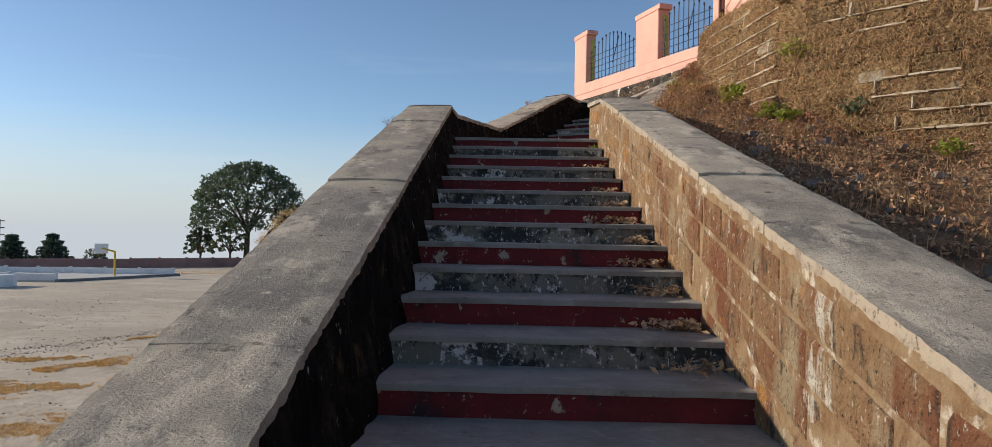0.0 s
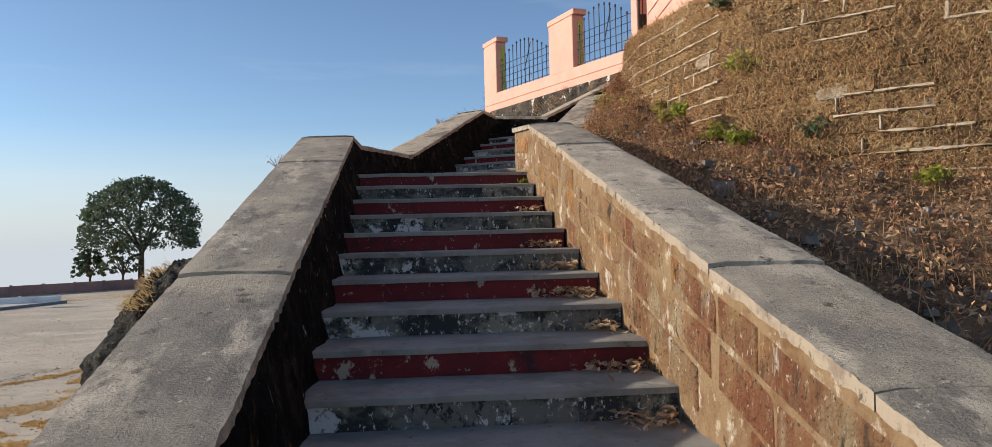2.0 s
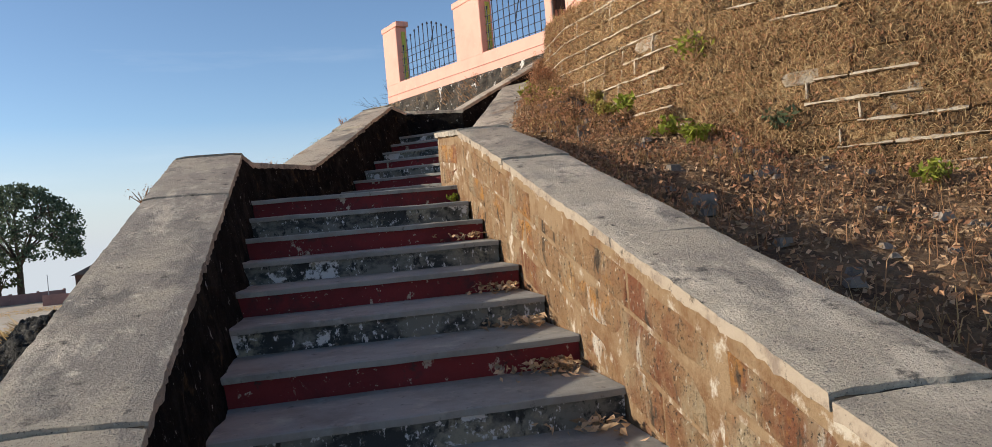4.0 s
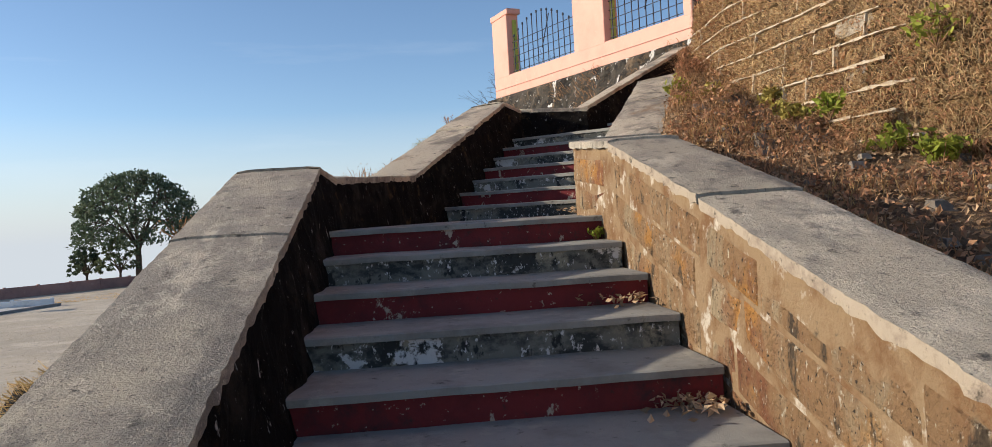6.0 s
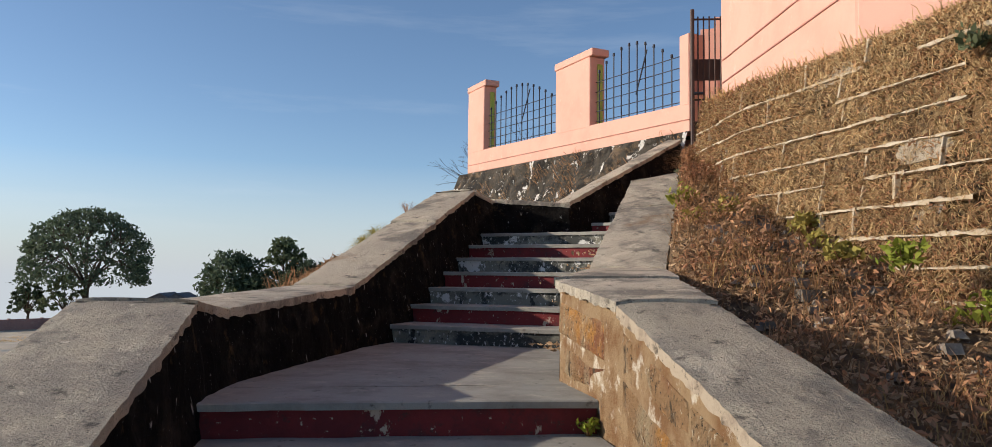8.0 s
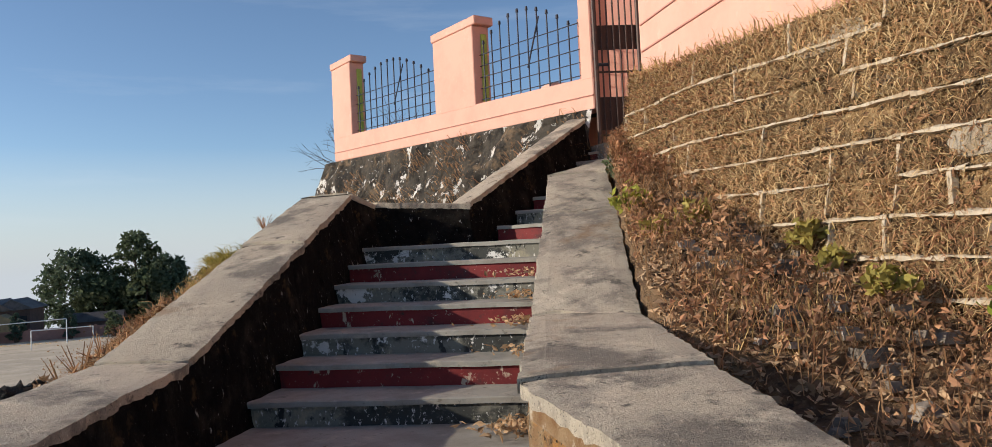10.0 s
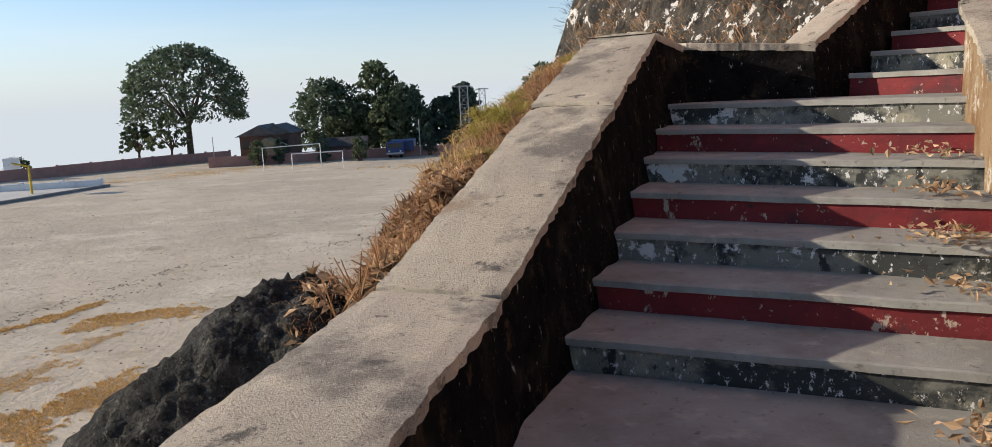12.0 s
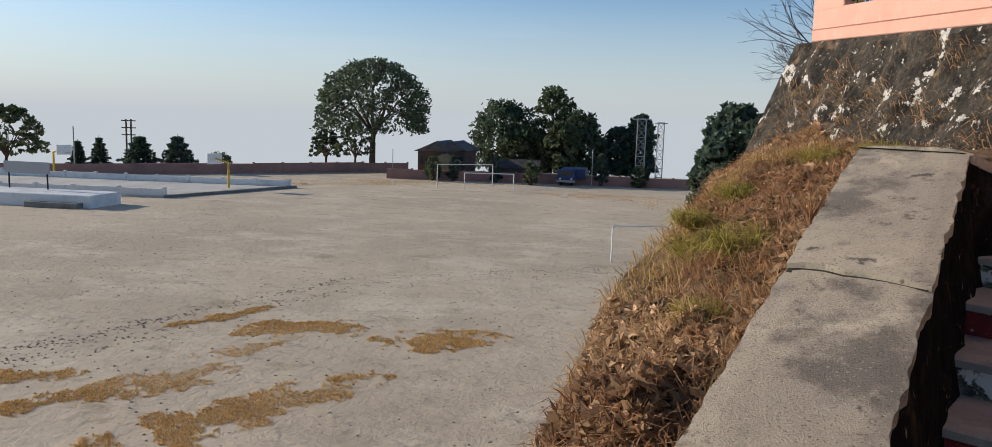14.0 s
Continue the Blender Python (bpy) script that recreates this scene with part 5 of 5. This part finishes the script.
side = outcrop_top[outcrop_top[:, 0] < -3.0]
side = side[rng.choice(len(side), 500)]
stuff("outcrop_grass", blades(side, np.tile(np.array([-0.7, -0.3, 0.6]), (500, 1)), (0.06, 0.2), 0.004, 1.2, 0.4), M_STRAW, "dry grass hanging over the side of the boulder", "grass")
edge_pts = np.array([(interp(LEFT_LINE, y) - d, y, ground_z(interp(LEFT_LINE, y) - d, y)) for y, d in zip(rng.uniform(1.5, 6.3, 7000), rng.uniform(0.02, 0.5, 7000))])
edge_up = np.tile(np.array([-0.35, -0.1, 0.93]), (len(edge_pts), 1))
stuff("verge_grass", blades(edge_pts[:4500], edge_up[:4500], (0.15, 0.5), 0.005, 0.9, 0.25), M_YGRASS, "long yellow green grass along the parapet's outer side", "grass")
stuff("verge_straw", blades(edge_pts[4500:], edge_up[4500:], (0.15, 0.5), 0.005, 1.0, 0.25), M_STRAW, "dry straw grass along the parapet's outer side", "grass")

# Dry grass on the plinth and at its foot.
pts = []
for k in range(5200):
    u, v = rng.uniform(-0.02, 1.0), rng.uniform(0, 1) ** 1.6
    a, b = fence_pt(u, 0.75 - 0.2 * u), fence_pt(u, 0.05)
    p = a.lerp(b, v)
    z = 2.3 + (base_z(u) - 2.3) * v
    if noise.noise((u * 9, v * 4, 3)) > -0.05 - 0.5 * (1 - v) + 0.3 * v:
        pts.append((p.x, p.y, z))
pts = np.array(pts)
tops = np.tile(np.array([-0.6, -0.2, 0.75]), (len(pts), 1))
stuff("plinth_weeds", blades(pts, tops, (0.05, 0.22), 0.005, 1.1, 0.2), M_STEM, "russet weeds growing on the rubble plinth", "weeds")

# Dry grass patches on the field.
patches = [(-10.2, 25.0, 3.2, 0.85, 0.92), (-13.6, 26.2, 1.9, 0.75, 0.95), (-12.2, 32.4, 2.2, 0.9, 0.35), (-7.0, 32.3, 1.9, 1.0, 0.3), (-15.6, 33.1, 1.8, 0.35, 1.06), (-12.9, 29.5, 1.2, 0.5, 0.8), (-8.6, 28.0, 0.9, 0.35, 0.5),
           (-15.4, 19.8, 1.9, 1.1, 0.5), (-15.2, 24.0, 1.0, 0.6, 0.6), (-11.4, 21.0, 1.4, 0.7, 0.8), (-5.4, 21.5, 1.6, 0.8, 0.4), (-17.5, 25.5, 1.3, 0.5, 0.4), (-9.5, 18.5, 1.8, 0.9, 0.6), (-12.0, 15.5, 1.6, 1.0, 0.3),
           (-31.0, 88.5, 6.0, 2.2, 0.1), (-35, 84.5, 4.0, 1.2, 0.2), (-2, 86, 8.0, 2.4, 0.0), (4, 80, 5.0, 3.0, 0.0), (-24, 93, 8, 1.2, 0.1)]
for cx, cy, rx, ry, turn in patches:
    rx, ry = rx * 1.2, ry * 1.35
    area = rx * ry
    far = cy > 60
    n = int(area * (110 if far else 4300))
    r, a = np.sqrt(rng.uniform(0, 1, n)) * 1.15, rng.uniform(0, 2 * math.pi, n)
    u, v = r * np.cos(a) * rx, r * np.sin(a) * ry
    x = cx + u * math.cos(turn) - v * math.sin(turn)
    y = cy + u * math.sin(turn) + v * math.cos(turn)
    keep = np.array([noise.noise((p * 0.9, q * 0.9, 6)) + 0.6 * noise.noise((p * 2.6, q * 2.6, 1)) + 0.5 * noise.noise((p * 7, q * 7, 2)) > (k - 0.78) * 1.1 for p, q, k in zip(x, y, r)])
    q = np.stack([x, y, np.full(n, FIELD - 0.02)], 1)[keep]
    if len(q):
        w = 0.05 if far else 0.012
        tagged(link("dry_grass_patch", blades(q, np.tile(UP, (len(q), 1)), (0.03, 0.10) if not far else (0.04, 0.1), w, 1.6), M_PATCH), "patch of dry straw grass on the dusty field", "grass", kind="stuff")

# Dead leaves drifted against the right-hand ends of the steps.
for i, n in ((-1, 50), (0, 170), (1, 100), (2, 70), (3, 50), (4, 150), (5, 80), (6, 90), (8, 40)):
    q = np.stack([XR - 0.05 - np.abs(rng.normal(0, 0.14, n)), interp(NOSE, i + 1) - 0.03 - np.abs(rng.normal(0, 0.10, n)), nose_z(i) + 0.012 + rng.uniform(0, 0.05, n)], 1)
    stuff("leaf_drift", litter(q, (0.014, 0.032)), M_DRYLEAF, "curled dead leaves drifted into the step corner", "leaves")
for i, n in ((0, 240), (1, 40), (2, 90), (3, 60), (4, 40)):
    a, b = Vector(FR[i]), Vector(FR[min(6, i + 1)])
    base = a if i == 0 else a.lerp(b, 0.5)
    q = np.stack([base.x - 0.1 - np.abs(rng.normal(0, 0.14, n)), base.y - (0.2 if i == 0 else -0.05) + rng.normal(0, 0.1, n), LANDING + 0.018 + (UPRISE * (i + 1) if i else 0) + rng.uniform(0, 0.05, n)], 1)
    stuff("leaf_drift", litter(q, (0.014, 0.032)), M_DRYLEAF, "curled dead leaves drifted beside the parapet", "leaves")
shrub(XR - 0.05, 5.40, 1.56, 0.045, 20, 0.02, name="seedling", label="yellow green seedling at the edge of the landing")

# Clods and pebbles along the wheel ruts of the field, and dry weeds at the parapet's outer edge.
rut = [(-22, 25.5), (-18.7, 28.7), (-17.0, 33.6), (-13.5, 41.0), (-4.0, 46.9), (8, 51)]
pts = []
for (ax, ay), (bx, by) in zip(rut, rut[1:]):
    for k in range(260):
        u = rng.uniform(0, 1)
        off = rng.normal(0, 0.3) + 0.6 * noise.noise((u * 4, ax, 0)) + (0.0 if k % 3 else 1.5)
        pts.append((ax + (bx - ax) * u + off * 0.7, ay + (by - ay) * u - off * 0.7, FIELD))
for k in range(2600):
    pts.append((rng.uniform(-30, 4), rng.uniform(16, 60), FIELD))
pv, pf = [], []
for x, y, z in pts:
    z = ground_z(x, y)
    if z > FIELD + 0.3:
        continue
    s = rng.uniform(0.012, 0.045)
    b = len(pv)
    pv += [(x - s * 1.4, y - s, z - 0.01), (x + s, y - s * 0.8, z - 0.01), (x + s * 1.3, y + s, z - 0.01), (x - s, y + s, z - 0.01), (x + s * 0.2, y, z + s * 0.9)]
    pf += [(b, b + 1, b + 4), (b + 1, b + 2, b + 4), (b + 2, b + 3, b + 4), (b + 3, b, b + 4)]
M_CLOD = surface("earth clods", (0.36, 0.28, 0.19), [((0.25, 0.19, 0.13), 4, 0.45, 0.65, None)], island=0.3, bump=None)
stuff("field_clods", (pv, pf), M_CLOD, "clods and pebbles along wheel ruts on the field", "pebbles")
for x, y, z, r in ((-1.60, 4.7, 1.72, 0.09), (0.1, 10.45, 2.9, 0.1), (-0.92, 8.35, 2.08, 0.16), (-0.98, 8.2, 2.06, 0.12), (-0.85, 8.6, 2.14, 0.14)):
    shrub(x, y, z, r, 24, 0.007, M_STEM, name="dry_weed", label="thin dry weed growing at the parapet's outer edge")

# ---- stones of the right parapet ----
def stone(name, parent, o, du, dv, n, w, h, proud, mat, r):
    """A hewn block: back rectangle at o, spanned by du (run) and dv (up), standing proud along n with worn edges."""
    c = 0.012
    v = []
    for a, b in ((0, 0), (w, 0), (w, h), (0, h)):
        v.append(o + du * a + dv * b)
    for a, b in ((c, c), (w - c, c), (w - c, h - c), (c, h - c)):
        v.append(o + du * (a + r.uniform(-0.006, 0.006)) + dv * (b + r.uniform(-0.006, 0.006)) + n * (proud + r.uniform(-0.006, 0.008)))
    v.append(o + du * w / 2 + dv * h / 2 + n * (proud + r.uniform(0.0, 0.02)))
    f = [(0, 1, 5, 4), (1, 2, 6, 5), (2, 3, 7, 6), (3, 0, 4, 7), (4, 5, 8), (5, 6, 8), (6, 7, 8), (7, 4, 8)]
    return part(name, ([tuple(p) for p in v], f), mat, parent)


r7 = random.Random(7)
for k, (a, b) in enumerate(zip(RIGHT_IN[:5], RIGHT_IN[1:6])):
    a, b = Vector(a), Vector(b)
    du = (b - a).normalized()
    flat = Vector((du.x, du.y, 0)).normalized()
    n = Vector((-flat.y, flat.x, 0))
    length = (b - a).length
    start = 0.0 if k else 2.2
    for row in range(4):
        s = start + r7.uniform(0, 0.25)
        top = -0.10 - 0.205 * row
        while s < length - 0.12:
            w = min(r7.uniform(0.42, 0.95), length - s)
            o = a + du * (s + 0.008) + Vector((0, 0, top - 0.19)) - n * 0.034
            stone("stone", right_wall, o, du, Vector((0, 0, 1)), n, w - 0.012, 0.190 if row else 0.172, r7.uniform(0.001, 0.009), M_STONE, r7)
            s += w

# ---- stones and pointing of the bastion ----
r9 = random.Random(9)
joint_v, joint_f = [], []


def rib(s0, z0, s1, z1, half):
    """A raised strip of mortar on the bastion's face."""
    n = max(1, int(max(abs(s1 - s0), abs(z1 - z0)) / 0.05))
    vert = abs(z1 - z0) > abs(s1 - s0)
    prev = None
    for k in range(n + 1):
        u = k / n
        s, z = s0 + (s1 - s0) * u, z0 + (z1 - z0) * u
        j = half * r9.uniform(0.35, 1.5)
        row = []
        for e, o in ((-1.3, 0.015), (-0.7, 0.048), (0.7, 0.048), (1.3, 0.015)):
            p, _ = on_wall(s + (e * j if vert else 0), z + (0 if vert else e * j) + r9.uniform(-0.004, 0.004), o)
            row.append(len(joint_v))
            joint_v.append(tuple(p))
        if prev:
            for i in range(3):
                joint_f.append((prev[i], row[i], row[i + 1], prev[i + 1]))
        prev = row


COURSE = 0.195
for row in range(16):
    z = 4.25 - COURSE * (row + 1)
    s = 1.6 + r9.uniform(0, 0.4)
    while s < 17:
        w = r9.uniform(0.26, 0.52)
        p, n = on_wall(s + w / 2, z + COURSE / 2)
        if z + COURSE < interp(TOPZ, s) + 0.02 and z > ground_z(p.x - 0.15, p.y) - 0.22 and s < 12.5:
            q0, _ = on_wall(s + 0.005, z + 0.004, 0.0)
            q1, _ = on_wall(s + w - 0.005, z + 0.004, 0.0)
            q2, _ = on_wall(s + 0.005, z + COURSE - 0.004, 0.0)
            stone("stone", bastion, q0, (q1 - q0).normalized(), (q2 - q0).normalized(), n, (q1 - q0).length, (q2 - q0).length, r9.uniform(0.004, 0.024), M_MOSS, r9)
        if interp(TOPZ, s) > z + COURSE * 0.9 and z > ground_z(p.x - 0.15, p.y) - 0.05:
            show = noise.noise((s * 0.8, z * 1.5, 3)) + (0.42 if s < 7.6 else -0.2)
            if show > -0.12 and r9.random() < (0.92 if s < 7.6 else 0.75):
                rib(s - 0.02, z + r9.uniform(-0.006, 0.006), s + w - r9.uniform(-0.03, 0.04), z + r9.uniform(-0.006, 0.006), r9.uniform(0.008, 0.0135))
            if show > 0.02 and r9.random() < 0.42:
                rib(s, z + r9.uniform(0, 0.05), s + r9.uniform(-0.02, 0.02), z + COURSE - r9.uniform(0, 0.05), r9.uniform(0.008, 0.013))
        s += w
tagged(part("pointing", (joint_v, joint_f), M_POINT, bastion, "broken whitish mortar ridges between the stones"), kind="stuff")

# Pale patched stones that stand out of the bastion.
M_PALE = surface("pale patched stone", (0.44, 0.37, 0.28), [((0.30, 0.22, 0.13), 5, 0.45, 0.6, None), ((0.16, 0.11, 0.07), 16, 0.56, 0.68, None), ((0.52, 0.46, 0.38), 9, 0.56, 0.7, None)], rough=0.95, bump=(40, 1.0, 0.03))


def pale_stone(px, py, pz, w, h):
    """A rounded, uneven pale stone set in the bastion's face."""
    s = min((k * 0.05 for k in range(340)), key=lambda v: (on_wall(v, pz)[0] - Vector((px, py, pz))).length)
    ring, centre = [], on_wall(s, pz, 0.034)[0]
    n = 14
    for o, k in ((0.0, 1.0), (0.026, 0.9)):
        for i in range(n):
            a = 2 * math.pi * i / n
            g = k * (1 + 0.22 * noise.noise((math.cos(a) * 1.5, math.sin(a) * 1.5, px * 3)))
            ca, sa = math.cos(a), math.sin(a)
            ring.append(tuple(on_wall(s + 0.5 * w * g * math.copysign(abs(ca) ** 0.6, ca), pz + 0.5 * h * g * math.copysign(abs(sa) ** 0.6, sa), o)[0]))
    ring.append(tuple(centre))
    f = [(i, (i + 1) % n, n + (i + 1) % n, n + i) for i in range(n)] + [(n + i, n + (i + 1) % n, 2 * n) for i in range(n)]
    part("stone", (ring, f), M_PALE, bastion)


for px, py, pz, w, h in ((3.62, 4.66, 2.34, 0.36, 0.14), (2.83, 7.25, 3.70, 0.55, 0.17), (3.06, 6.3, 3.01, 0.42, 0.17)):
    pale_stone(px, py, pz, w, h)
